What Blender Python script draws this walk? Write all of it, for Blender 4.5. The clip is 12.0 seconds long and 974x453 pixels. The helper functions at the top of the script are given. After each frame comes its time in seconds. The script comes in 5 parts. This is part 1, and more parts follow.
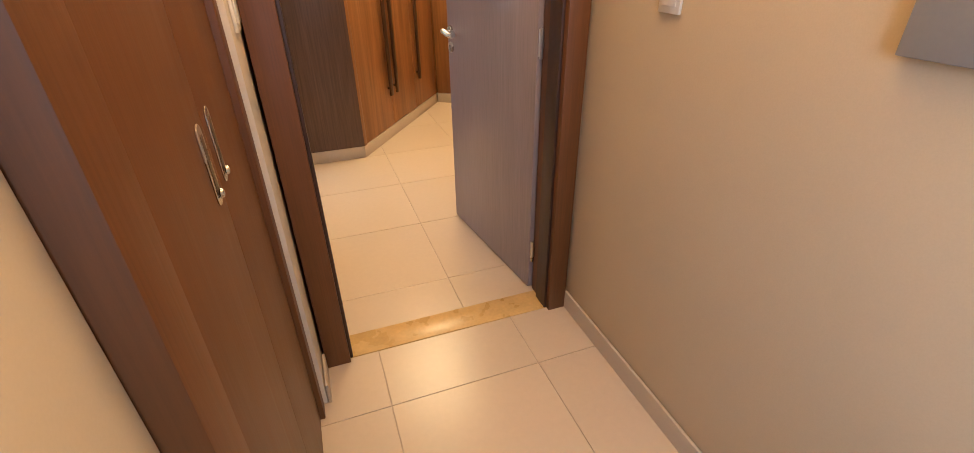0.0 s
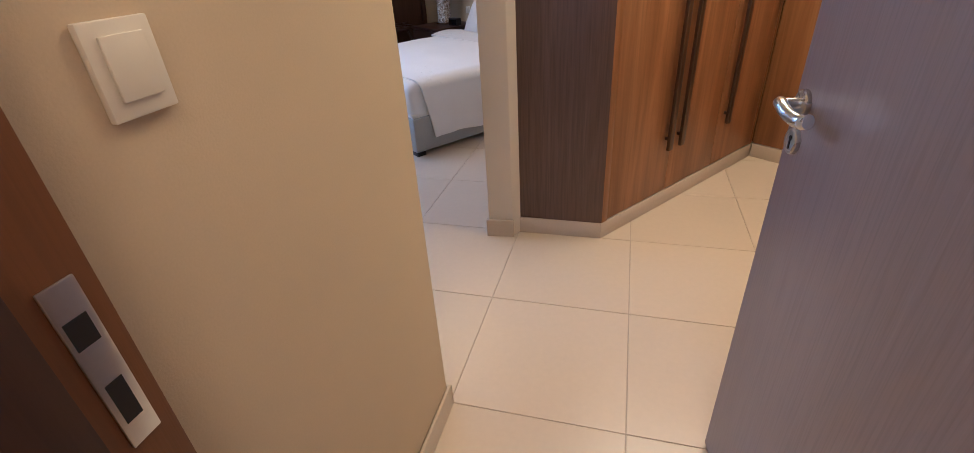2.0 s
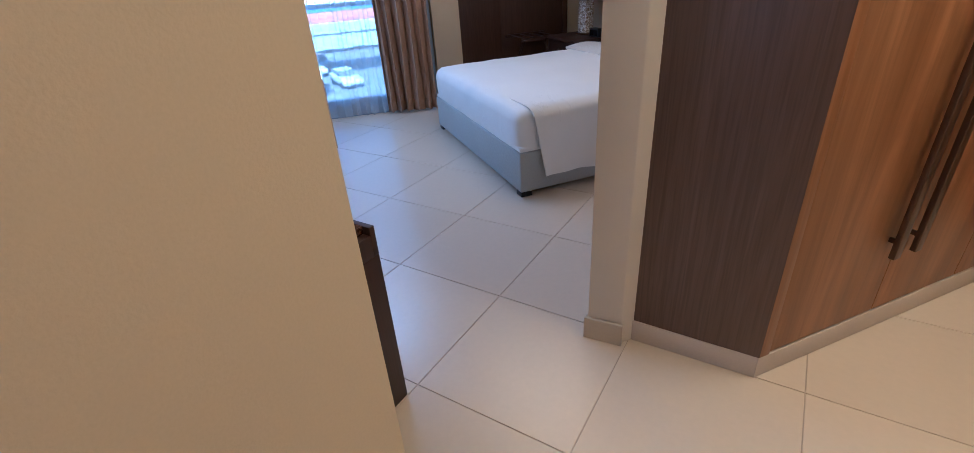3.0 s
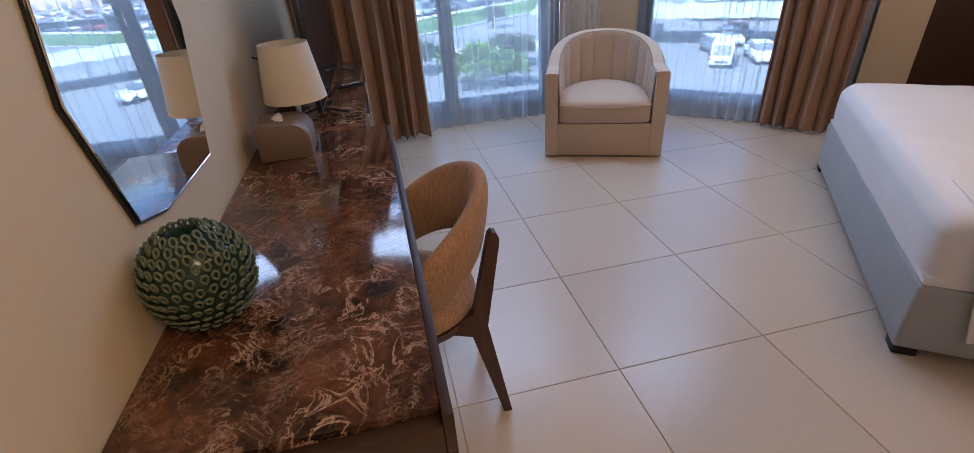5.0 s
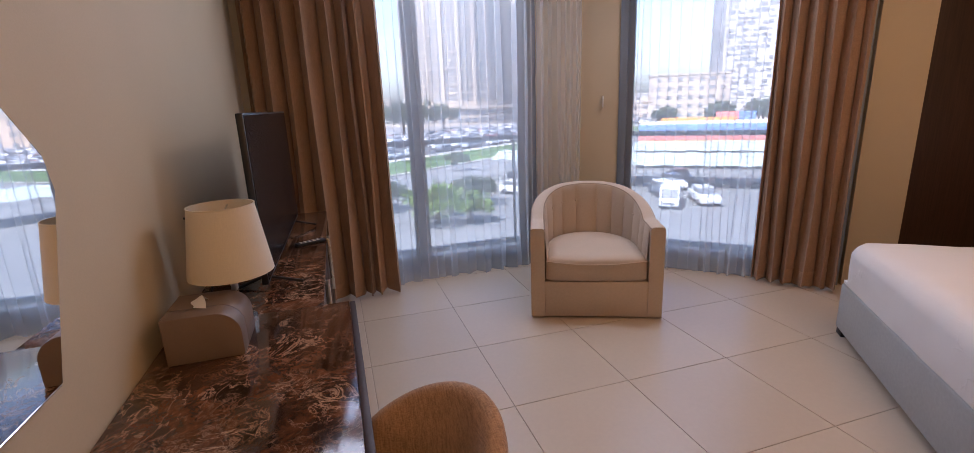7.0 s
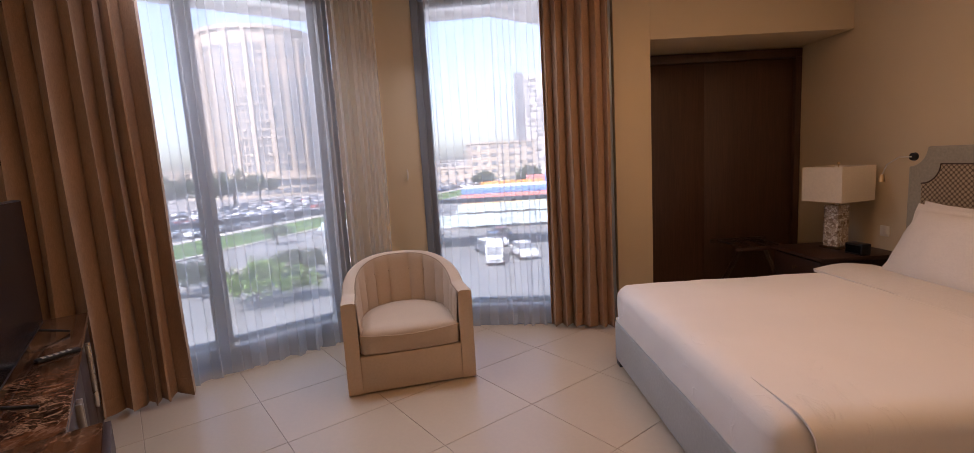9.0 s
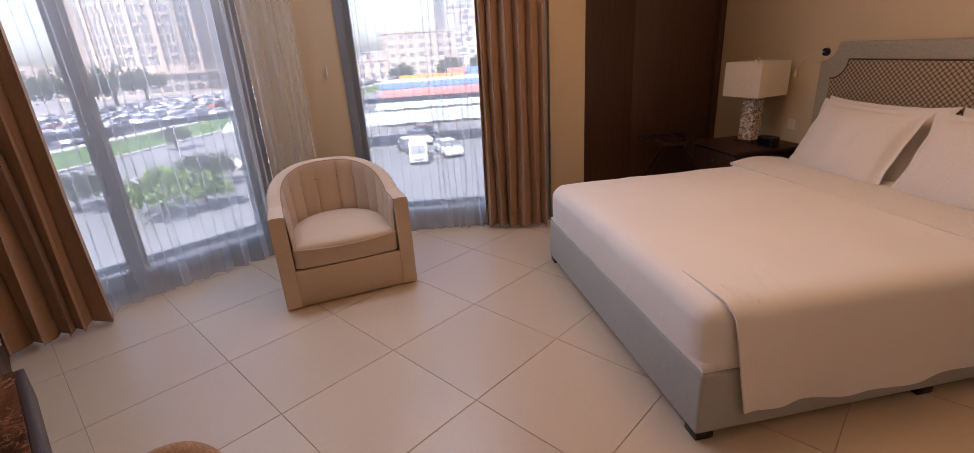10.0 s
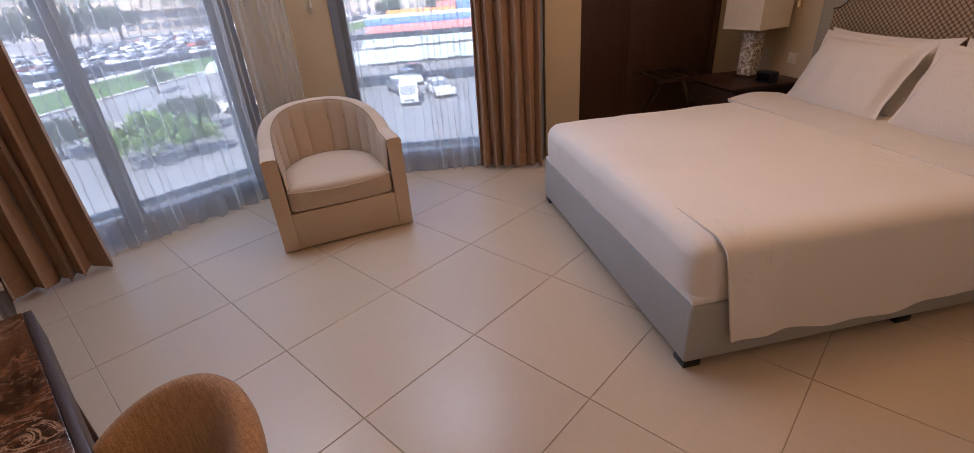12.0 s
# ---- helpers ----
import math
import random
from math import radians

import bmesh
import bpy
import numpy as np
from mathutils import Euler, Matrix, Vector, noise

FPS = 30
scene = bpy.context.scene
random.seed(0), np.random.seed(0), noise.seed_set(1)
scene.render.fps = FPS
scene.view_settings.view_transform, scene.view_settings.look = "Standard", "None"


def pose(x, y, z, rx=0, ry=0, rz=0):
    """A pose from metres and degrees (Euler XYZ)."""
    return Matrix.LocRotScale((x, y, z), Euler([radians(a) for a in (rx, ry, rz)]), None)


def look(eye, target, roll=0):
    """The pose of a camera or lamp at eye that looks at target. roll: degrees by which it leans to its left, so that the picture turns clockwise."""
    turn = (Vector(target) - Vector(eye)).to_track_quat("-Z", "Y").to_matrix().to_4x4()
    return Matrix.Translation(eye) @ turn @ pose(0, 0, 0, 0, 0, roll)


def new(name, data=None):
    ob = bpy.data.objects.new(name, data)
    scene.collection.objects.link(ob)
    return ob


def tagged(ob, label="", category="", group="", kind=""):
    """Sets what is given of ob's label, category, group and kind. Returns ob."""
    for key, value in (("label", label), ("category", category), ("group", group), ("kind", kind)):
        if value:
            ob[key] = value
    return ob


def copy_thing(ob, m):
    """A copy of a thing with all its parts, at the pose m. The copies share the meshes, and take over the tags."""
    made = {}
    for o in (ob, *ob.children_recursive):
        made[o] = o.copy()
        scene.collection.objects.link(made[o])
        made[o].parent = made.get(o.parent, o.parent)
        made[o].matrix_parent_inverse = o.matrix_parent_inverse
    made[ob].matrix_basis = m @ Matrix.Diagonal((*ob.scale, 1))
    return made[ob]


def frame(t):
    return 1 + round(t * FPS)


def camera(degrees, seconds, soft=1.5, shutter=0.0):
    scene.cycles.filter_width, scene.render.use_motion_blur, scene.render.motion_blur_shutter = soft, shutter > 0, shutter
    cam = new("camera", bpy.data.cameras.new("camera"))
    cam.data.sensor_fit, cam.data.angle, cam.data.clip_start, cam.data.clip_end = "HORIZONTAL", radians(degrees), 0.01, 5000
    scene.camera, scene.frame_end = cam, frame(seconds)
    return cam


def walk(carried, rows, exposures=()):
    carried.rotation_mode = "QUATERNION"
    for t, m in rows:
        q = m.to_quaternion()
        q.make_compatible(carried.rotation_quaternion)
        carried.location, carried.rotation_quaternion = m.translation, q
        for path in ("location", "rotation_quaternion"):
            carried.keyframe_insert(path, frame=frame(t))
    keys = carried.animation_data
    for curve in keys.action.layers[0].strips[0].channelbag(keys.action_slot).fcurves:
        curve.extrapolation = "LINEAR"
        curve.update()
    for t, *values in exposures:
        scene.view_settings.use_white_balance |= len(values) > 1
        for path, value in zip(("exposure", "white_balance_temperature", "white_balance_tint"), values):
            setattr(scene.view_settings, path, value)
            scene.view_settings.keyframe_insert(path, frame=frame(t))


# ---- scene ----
cam = camera(90.4, 12.0, 0.65)
PATH = [
    (0, (2.504, -3.752, 1.48), (3.094, -2.132, 0.466), -0.7),
    (0.1, (2.54, -3.696, 1.473), (3.022, -2.039, 0.462), -0.1),
    (0.3, (2.622, -3.565, 1.458), (2.932, -1.861, 0.459), 0.5),
    (0.5, (2.693, -3.417, 1.459), (2.92, -1.731, 0.407), 2.6),
    (0.7, (2.742, -3.28, 1.464), (2.853, -1.568, 0.437), 1.1),
    (1, (2.852, -3.068, 1.437), (2.724, -1.332, 0.453), -1.3),
    (1.5, (2.927, -2.706, 1.427), (2.475, -1.046, 0.407), -3.0),
    (2, (2.903, -2.276, 1.389), (2.402, -0.62, 0.386), -3.7),
    (2.5, (2.824, -1.889, 1.387), (2.217, -0.244, 0.426), -5.1),
    (3, (2.763, -1.512, 1.351), (1.793, -0.052, 0.389), -4.2),
    (3.5, (2.6, -1.224, 1.34), (1.387, 0.041, 0.375), -1.5),
    (3.7, (2.54, -1.136, 1.349), (1.232, 0.028, 0.383), -1.3),
    (5.3, (2.213, -0.651, 1.356), (0.502, -0.36, 0.361), -4.3),
    (5.5, (2.094, -0.647, 1.352), (0.389, -0.308, 0.362), -4.2),
    (6, (1.882, -0.64, 1.36), (0.174, -0.226, 0.404), -3.9),
    (6.5, (1.844, -0.646, 1.359), (0.063, -0.215, 0.56), -3.1),
    (7, (1.841, -0.668, 1.359), (-0.011, -0.098, 0.865), -2.2),
    (7.2, (1.852, -0.676, 1.364), (-0.02, -0.089, 0.974), -2.3),
    (8.8, (2.033, -0.549, 1.394), (0.326, 0.478, 1.208), -3.2),
    (9, (1.977, -0.561, 1.405), (0.401, 0.642, 1.14), -3.4),
    (9.5, (1.854, -0.593, 1.441), (0.495, 0.817, 1.037), -2.1),
    (10, (1.869, -0.566, 1.436), (0.558, 0.778, 0.745), -3.6),
    (10.5, (1.856, -0.575, 1.435), (0.605, 0.686, 0.515), -4.2),
    (11, (1.855, -0.572, 1.435), (0.617, 0.682, 0.489), -4.3),
    (11.5, (1.866, -0.57, 1.429), (0.627, 0.693, 0.496), -4.6),
    (12, (1.868, -0.58, 1.428), (0.631, 0.702, 0.518), -4.2),
]
EXPOSURES = [
    (0.0, 3.1, 5200, 8), (1.0, 3.0, 5000, 8), (2.0, 2.75, 4150, 10), (2.5, 2.65, 4150, 8), (3.0, 2.52, 3900, 8), (3.5, 2.42, 3680, 10), (3.7, 2.42, 3730, 10),
    (5.3, 2.35, 5050, 16), (6.5, 2.32, 5550, 22), (7.2, 2.2, 5900, 26), (8.8, 2.12, 6350, 28), (10.0, 2.25, 6250, 28), (12.0, 2.22, 5850, 24),
]
walk(cam, [(t, look(eye, target, roll)) for t, eye, target, roll in PATH], EXPOSURES)

# ---- world, sun and lamps ----
SUN_ELEVATION, SUN_TURN = 52.0, 150.0
world = bpy.data.worlds.new("world")
scene.world = world
world.use_nodes = True
wnt = world.node_tree
sky = wnt.nodes.new("ShaderNodeTexSky")
sky.sky_type = "NISHITA"
sky.sun_disc = False
sky.sun_elevation, sky.sun_rotation = radians(SUN_ELEVATION), radians(SUN_TURN)
sky.dust_density = 2.5
wnt.links.new(sky.outputs[0], wnt.nodes["Background"].inputs["Color"])
wnt.nodes["Background"].inputs["Strength"].default_value = 0.10
sun_data = bpy.data.lights.new("sun", "SUN")
sun_data.energy, sun_data.angle, sun_data.color = 2.4, radians(0.5), (1.0, 0.95, 0.87)
sun = new("sun", sun_data)
e, r = radians(SUN_ELEVATION), radians(SUN_TURN)
toward = Vector((math.sin(r) * math.cos(e), math.cos(r) * math.cos(e), math.sin(e)))
sun.matrix_basis = toward.to_track_quat("Z", "Y").to_matrix().to_4x4()


def downlight(x, y, z, watts, color=(1.0, 0.56, 0.22), size=0.3):
    """An unseen warm ceiling lamp, a bare disc under the ceiling."""
    data = bpy.data.lights.new("downlight", "AREA")
    data.shape, data.size, data.energy, data.color = "DISK", size, watts, color
    lamp = new("downlight", data)
    lamp.matrix_basis = pose(x, y, z)
    return lamp


def sky_fill(eye, target, wide, high, watts, spread=180):
    """An added area lamp that stands in for the sky's light."""
    data = bpy.data.lights.new("sky_fill", "AREA")
    data.shape, data.size, data.size_y, data.energy, data.color = "RECTANGLE", wide, high, watts, (0.86, 0.93, 1.0)
    data.spread = radians(spread)
    lamp = new("sky_fill", data)
    lamp.matrix_basis = look(eye, target)
    return lamp


# Two fill lamps added outside the panes, under the balcony slab.
sky_fill((-2.80, 0.10, 2.66), (0.40, 0.10, 0.6), 2.2, 0.32, 3.8)
sky_fill((-1.80, 2.62, 2.66), (0.30, 0.55, 0.6), 1.7, 0.32, 2.5)
# Two more added inside the sheers, just below the ceiling.
sky_fill((-1.53, 0.15, 2.67), (0.1, 0.12, 0.3), 1.3, 0.5, 2.7, 150)
sky_fill((-0.95, 1.70, 2.67), (0.2, 0.65, 0.3), 0.8, 0.45, 1.7, 150)
# Added before the closed end wall for daylight from behind; no window there.
sky_fill((2.6, -4.95, 1.3), (3.45, -3.2, 0.6), 0.8, 1.6, 1.7, 100)
# Wide disc added as soft warm fill, for the bedroom's unseen ceiling lamps.
downlight(1.1, 1.8, 2.835, 4.2, (1.0, 0.60, 0.28), 1.3)
downlight(3.05, -3.0, 2.84, 4.5, size=0.9)
downlight(2.95, -1.5, 2.84, 0.25, (1.0, 0.64, 0.25))
downlight(3.5, 0.15, 2.84, 11.0, (1.0, 0.64, 0.27), 1.2)
downlight(2.6, 1.3, 2.84, 0.7)

# ---- helpers of this scene ----
UP = Vector((0, 0, 1))


def finish(bm, smooth=None):
    bmesh.ops.recalc_face_normals(bm, faces=bm.faces)
    if smooth is not None:
        for f in bm.faces:
            f.smooth = True
        for e in bm.edges:
            if len(e.link_faces) == 2 and e.calc_face_angle(0) > radians(smooth):
                e.smooth = False


def part(name, bm, material, parent=None, label="", smooth=35):
    """Links a bmesh as one mesh object under a thing or a part."""
    if smooth is not None:
        finish(bm, smooth)
    me = bpy.data.meshes.new(name)
    bm.to_mesh(me)
    bm.free()
    me.materials.append(material)
    ob = new(name, me)
    if parent is not None:
        ob.parent = parent
    if label:
        tagged(ob, label)
    return ob


def thing(name, m, label, category, group="", kind=""):
    ob = new(name)
    ob.empty_display_size = 0.1
    ob.matrix_basis = m
    return tagged(ob, label, category, group, kind)


def add_box(bm, x0, x1, y0, y1, z0, z1, bevel=0.0, seg=2):
    vs = bmesh.ops.create_cube(bm, size=1.0)["verts"]
    for v in vs:
        v.co = Vector(((x0 + x1) / 2 + v.co.x * (x1 - x0), (y0 + y1) / 2 + v.co.y * (y1 - y0), (z0 + z1) / 2 + v.co.z * (z1 - z0)))
    if bevel:
        es = list({e for v in vs for e in v.link_edges})
        bmesh.ops.bevel(bm, geom=es, offset=bevel, segments=seg, profile=0.5, affect="EDGES")
    return bm


def box(x0, x1, y0, y1, z0, z1, bevel=0.0, seg=2):
    return add_box(bmesh.new(), x0, x1, y0, y1, z0, z1, bevel, seg)


def add_prism(bm, pts, z0, z1):
    lo = [bm.verts.new((x, y, z0)) for x, y in pts]
    hi = [bm.verts.new((x, y, z1)) for x, y in pts]
    n = len(pts)
    bm.faces.new(lo[::-1])
    bm.faces.new(hi)
    for i in range(n):
        bm.faces.new((lo[i], lo[(i + 1) % n], hi[(i + 1) % n], hi[i]))
    return bm


def prism(pts, z0, z1, bevel=0.0, seg=2, sharp=30):
    bm = add_prism(bmesh.new(), pts, z0, z1)
    if bevel:
        bm.normal_update()
        es = [e for e in bm.edges if e.calc_face_angle(0) > radians(sharp)]
        bmesh.ops.bevel(bm, geom=es, offset=bevel, segments=seg, profile=0.5, affect="EDGES")
    return bm


def strip_between(p, q, thick, z0, z1, bm=None):
    """A wall of the given thickness along p to q, laid to the right-hand side of that way."""
    p, q = Vector(p), Vector(q)
    w = (q - p).normalized()
    n = Vector((w.y, -w.x)) * thick
    return add_prism(bm or bmesh.new(), [p, q, q + n, p + n], z0, z1)


def add_lathe(bm, profile, n=24, c=(0, 0)):
    rings = []
    for r, z in profile:
        if r < 1e-5:
            rings.append([bm.verts.new((c[0], c[1], z))])
        else:
            rings.append([bm.verts.new((c[0] + r * math.cos(2 * math.pi * i / n), c[1] + r * math.sin(2 * math.pi * i / n), z)) for i in range(n)])
    for a, b in zip(rings, rings[1:]):
        for i in range(n):
            j = (i + 1) % n
            if len(a) == 1 and len(b) > 1:
                bm.faces.new((a[0], b[i], b[j]))
            elif len(b) == 1 and len(a) > 1:
                bm.faces.new((a[i], a[j], b[0]))
            elif len(a) > 1:
                bm.faces.new((a[i], a[j], b[j], b[i]))
    return bm


def lathe(profile, n=24, c=(0, 0)):
    return add_lathe(bmesh.new(), profile, n, c)


def add_tube(bm, path, r, n=8, taper=1.0):
    path = [Vector(p) for p in path]
    rings = []
    for i, p in enumerate(path):
        way = (path[min(i + 1, len(path) - 1)] - path[max(i - 1, 0)]).normalized()
        a = way.orthogonal().normalized() if i == 0 else (a - a.dot(way) * way).normalized()
        b = way.cross(a)
        k = r * (1 + (taper - 1) * i / max(1, len(path) - 1))
        rings.append([bm.verts.new(p + k * (math.cos(2 * math.pi * j / n) * a + math.sin(2 * math.pi * j / n) * b)) for j in range(n)])
    for s, e in zip(rings, rings[1:]):
        for j in range(n):
            bm.faces.new((s[j], s[(j + 1) % n], e[(j + 1) % n], e[j]))
    bm.faces.new(rings[0][::-1])
    bm.faces.new(rings[-1])
    return bm


def tube(path, r, n=8, taper=1.0):
    return add_tube(bmesh.new(), path, r, n, taper)


def add_grid(bm, fn, nu, nv, closed_u=False):
    """A sheet from fn(i/nu, j/nv)."""
    rows = [[bm.verts.new(fn(i / nu, j / nv)) for j in range(nv + 1)] for i in range(nu if closed_u else nu + 1)]
    for i in range(nu):
        a, b = rows[i], rows[(i + 1) % len(rows)]
        for j in range(nv):
            bm.faces.new((a[j], b[j], b[j + 1], a[j + 1]))
    return rows


def sheet(fn, nu, nv, thick=0.0):
    bm = bmesh.new()
    add_grid(bm, fn, nu, nv)
    if thick:
        bmesh.ops.recalc_face_normals(bm, faces=bm.faces)
        bmesh.ops.solidify(bm, geom=bm.faces[:], thickness=thick)
    return bm


def move(bm, m):
    bmesh.ops.transform(bm, matrix=m, verts=bm.verts)
    return bm


# ---- materials ----
def mat(name, base, rough=0.5, metal=0.0, spec=0.5):
    m = bpy.data.materials.new(name)
    m.use_nodes = True
    nt = m.node_tree
    b = nt.nodes["Principled BSDF"]
    b.inputs["Base Color"].default_value = (*base, 1)
    b.inputs["Roughness"].default_value = rough
    b.inputs["Metallic"].default_value = metal
    b.inputs["Specular IOR Level"].default_value = spec
    return m, nt, b


def node(nt, kind, **values):
    n = nt.nodes.new(kind)
    for key, value in values.items():
        if key in n.inputs:
            n.inputs[key].default_value = value
    return n


def coords(nt, scale=(1, 1, 1), world=False, turn=0.0):
    if world:
        out = nt.nodes.new("ShaderNodeNewGeometry").outputs["Position"]
    else:
        out = nt.nodes.new("ShaderNodeTexCoord").outputs["Object"]
    mp = nt.nodes.new("ShaderNodeMapping")
    mp.inputs["Scale"].default_value = scale
    mp.inputs["Rotation"].default_value = (0, 0, turn)
    nt.links.new(out, mp.inputs["Vector"])
    return mp.outputs["Vector"]


def noise_tex(nt, vec, scale, detail=4, rough=0.55, distort=0.0):
    n = nt.nodes.new("ShaderNodeTexNoise")
    n.inputs["Scale"].default_value, n.inputs["Detail"].default_value = scale, detail
    n.inputs["Roughness"].default_value, n.inputs["Distortion"].default_value = rough, distort
    nt.links.new(vec, n.inputs["Vector"])
    return n.outputs["Fac"]


def ramp(nt, fac, stops):
    r = nt.nodes.new("ShaderNodeValToRGB")
    r.color_ramp.elements[0].position, r.color_ramp.elements[1].position = stops[0][0], stops[-1][0]
    r.color_ramp.elements[0].color, r.color_ramp.elements[1].color = (*stops[0][1], 1), (*stops[-1][1], 1)
    for pos, col in stops[1:-1]:
        r.color_ramp.elements.new(pos).color = (*col, 1)
    nt.links.new(fac, r.inputs["Fac"])
    return r.outputs["Color"]


def mix(nt, fac, a, b, blend="MIX"):
    m = nt.nodes.new("ShaderNodeMix")
    m.data_type, m.blend_type = "RGBA", blend
    for sock, value in ((m.inputs[0], fac), (m.inputs[6], a), (m.inputs[7], b)):
        if isinstance(value, (int, float)):
            sock.default_value = value
        elif isinstance(value, tuple):
            sock.default_value = (*value, 1)
        else:
            nt.links.new(value, sock)
    return m.outputs[2]


def bump(nt, b, height, strength=0.2, dist=0.01):
    n = nt.nodes.new("ShaderNodeBump")
    n.inputs["Strength"].default_value, n.inputs["Distance"].default_value = strength, dist
    nt.links.new(height, n.inputs["Height"])
    nt.links.new(n.outputs["Normal"], b.inputs["Normal"])


def rough_var(nt, b, fac, lo, hi):
    m = nt.nodes.new("ShaderNodeMapRange")
    m.inputs["To Min"].default_value, m.inputs["To Max"].default_value = lo, hi
    nt.links.new(fac, m.inputs["Value"])
    nt.links.new(m.outputs["Result"], b.inputs["Roughness"])


def scaled(c, k):
    return tuple(min(1.0, v * k) for v in c)


def mottled(name, base, rough=0.5, metal=0.0, big=2.0, fine=60.0, amount=0.12, relief=0.1, dist=0.003, spec=0.5, world=False, stretch=(1, 1, 1), each=0.0):
    """A surface with two scales of variation and a fine relief. each: how far single objects differ."""
    m, nt, b = mat(name, base, rough, metal, spec)
    vec = coords(nt, stretch, world)
    n1, n2 = noise_tex(nt, vec, big, 3), noise_tex(nt, vec, fine, 5)
    col = ramp(nt, n1, [(0.25, scaled(base, 1 - amount)), (0.75, scaled(base, 1 + amount))])
    fine_col = ramp(nt, n2, [(0.3, scaled((1, 1, 1), 1 - amount * 0.8)), (0.7, (1, 1, 1))])
    col = mix(nt, 1.0, col, fine_col, "MULTIPLY")
    if each:
        info = nt.nodes.new("ShaderNodeObjectInfo")
        col = mix(nt, 1.0, col, ramp(nt, info.outputs["Random"], [(0, scaled((1, 1, 1), 1 - each)), (1, (1, 1, 1))]), "MULTIPLY")
    nt.links.new(col, b.inputs["Base Color"])
    rough_var(nt, b, n1, max(0.02, rough - 0.07), min(1, rough + 0.07))
    if relief:
        bump(nt, b, n2, relief, dist)
    return m


def wood(name, dark, light, rough=0.4, grain=(30, 30, 1.6), relief=0.12, coat=0.0, soft=0.0):
    """Wood with its grain along the object's z."""
    m, nt, b = mat(name, dark, rough)
    vec = coords(nt, grain)
    n1 = noise_tex(nt, vec, 1.0, 6, 0.6, 1.2)
    n2 = noise_tex(nt, coords(nt, (3, 3, 0.5)), 1.0, 2)
    vec3 = coords(nt, (grain[0] * 6, grain[1] * 6, grain[2] * 3))
    n3 = noise_tex(nt, vec3, 1.0, 3)
    col = ramp(nt, n1, [(0.25, dark), (0.5, scaled(tuple((a + c) / 2 for a, c in zip(dark, light)), 0.95)), (0.75, light)])
    col = mix(nt, 1.0, col, ramp(nt, n2, [(0.3, scaled((1, 1, 1), 0.72 + 0.22 * soft)), (0.7, (1, 1, 1))]), "MULTIPLY")
    col = mix(nt, 1.0, col, ramp(nt, n3, [(0.35, scaled((1, 1, 1), 0.7 + 0.25 * soft)), (0.55, (1, 1, 1))]), "MULTIPLY")
    nt.links.new(col, b.inputs["Base Color"])
    rough_var(nt, b, n1, rough - 0.06, rough + 0.08)
    bump(nt, b, n3, relief, 0.002)
    b.inputs["Coat Weight"].default_value = coat
    b.inputs["Coat Roughness"].default_value = 0.15
    return m


def woven(name, base, rough=0.9, threads=420.0, relief=0.35, amount=0.15, fleck=0.0):
    """Cloth with crossing threads."""
    m, nt, b = mat(name, base, rough, spec=0.2)
    vec = coords(nt, (1, 1, 1))
    n1 = noise_tex(nt, vec, 3.0, 3)
    ws = []
    for axis in ((threads, threads * 0.12, threads), (threads * 0.12, threads, threads * 0.12)):
        ws.append(noise_tex(nt, coords(nt, axis), 1.0, 2, 0.5))
    both = nt.nodes.new("ShaderNodeMath")
    both.operation = "ADD"
    nt.links.new(ws[0], both.inputs[0])
    nt.links.new(ws[1], both.inputs[1])
    half = nt.nodes.new("ShaderNodeMath")
    half.operation = "MULTIPLY"
    half.inputs[1].default_value = 0.5
    nt.links.new(both.outputs[0], half.inputs[0])
    col = ramp(nt, n1, [(0.25, scaled(base, 1 - amount)), (0.75, scaled(base, 1 + amount))])
    col = mix(nt, 1.0, col, ramp(nt, half.outputs[0], [(0.35, scaled((1, 1, 1), 0.75 - fleck)), (0.65, (1, 1, 1))]), "MULTIPLY")
    nt.links.new(col, b.inputs["Base Color"])
    bump(nt, b, half.outputs[0], relief, 0.002)
    b.inputs["Sheen Weight"].default_value = 0.15
    return m


def glow(name, base, strength):
    m, nt, b = mat(name, base, 0.6)
    b.inputs["Emission Color"].default_value = (*base, 1)
    b.inputs["Emission Strength"].default_value = strength
    return m


WALL = mottled("wall_paper", (0.60, 0.495, 0.335), 0.7, big=1.2, fine=260, amount=0.05, relief=0.22, dist=0.002, world=True)
WHITE_WALL = mottled("painted_wall", (0.66, 0.60, 0.51), 0.65, big=1.5, fine=300, amount=0.04, relief=0.1, dist=0.001, world=True)
CEILING = mottled("ceiling_paint", (0.78, 0.75, 0.70), 0.85, big=1.0, fine=200, amount=0.03, relief=0.05, world=True)
BASEBOARD = mottled("baseboard_tile", (0.51, 0.43, 0.335), 0.35, big=2, fine=120, amount=0.06, relief=0.03)
GROUT = mottled("grout", (0.45, 0.375, 0.295), 0.9, big=3, fine=200, amount=0.15, world=True)
THRESHOLD = mottled("threshold_stone", (0.62, 0.42, 0.16), 0.28, big=6, fine=60, amount=0.16, relief=0.02)


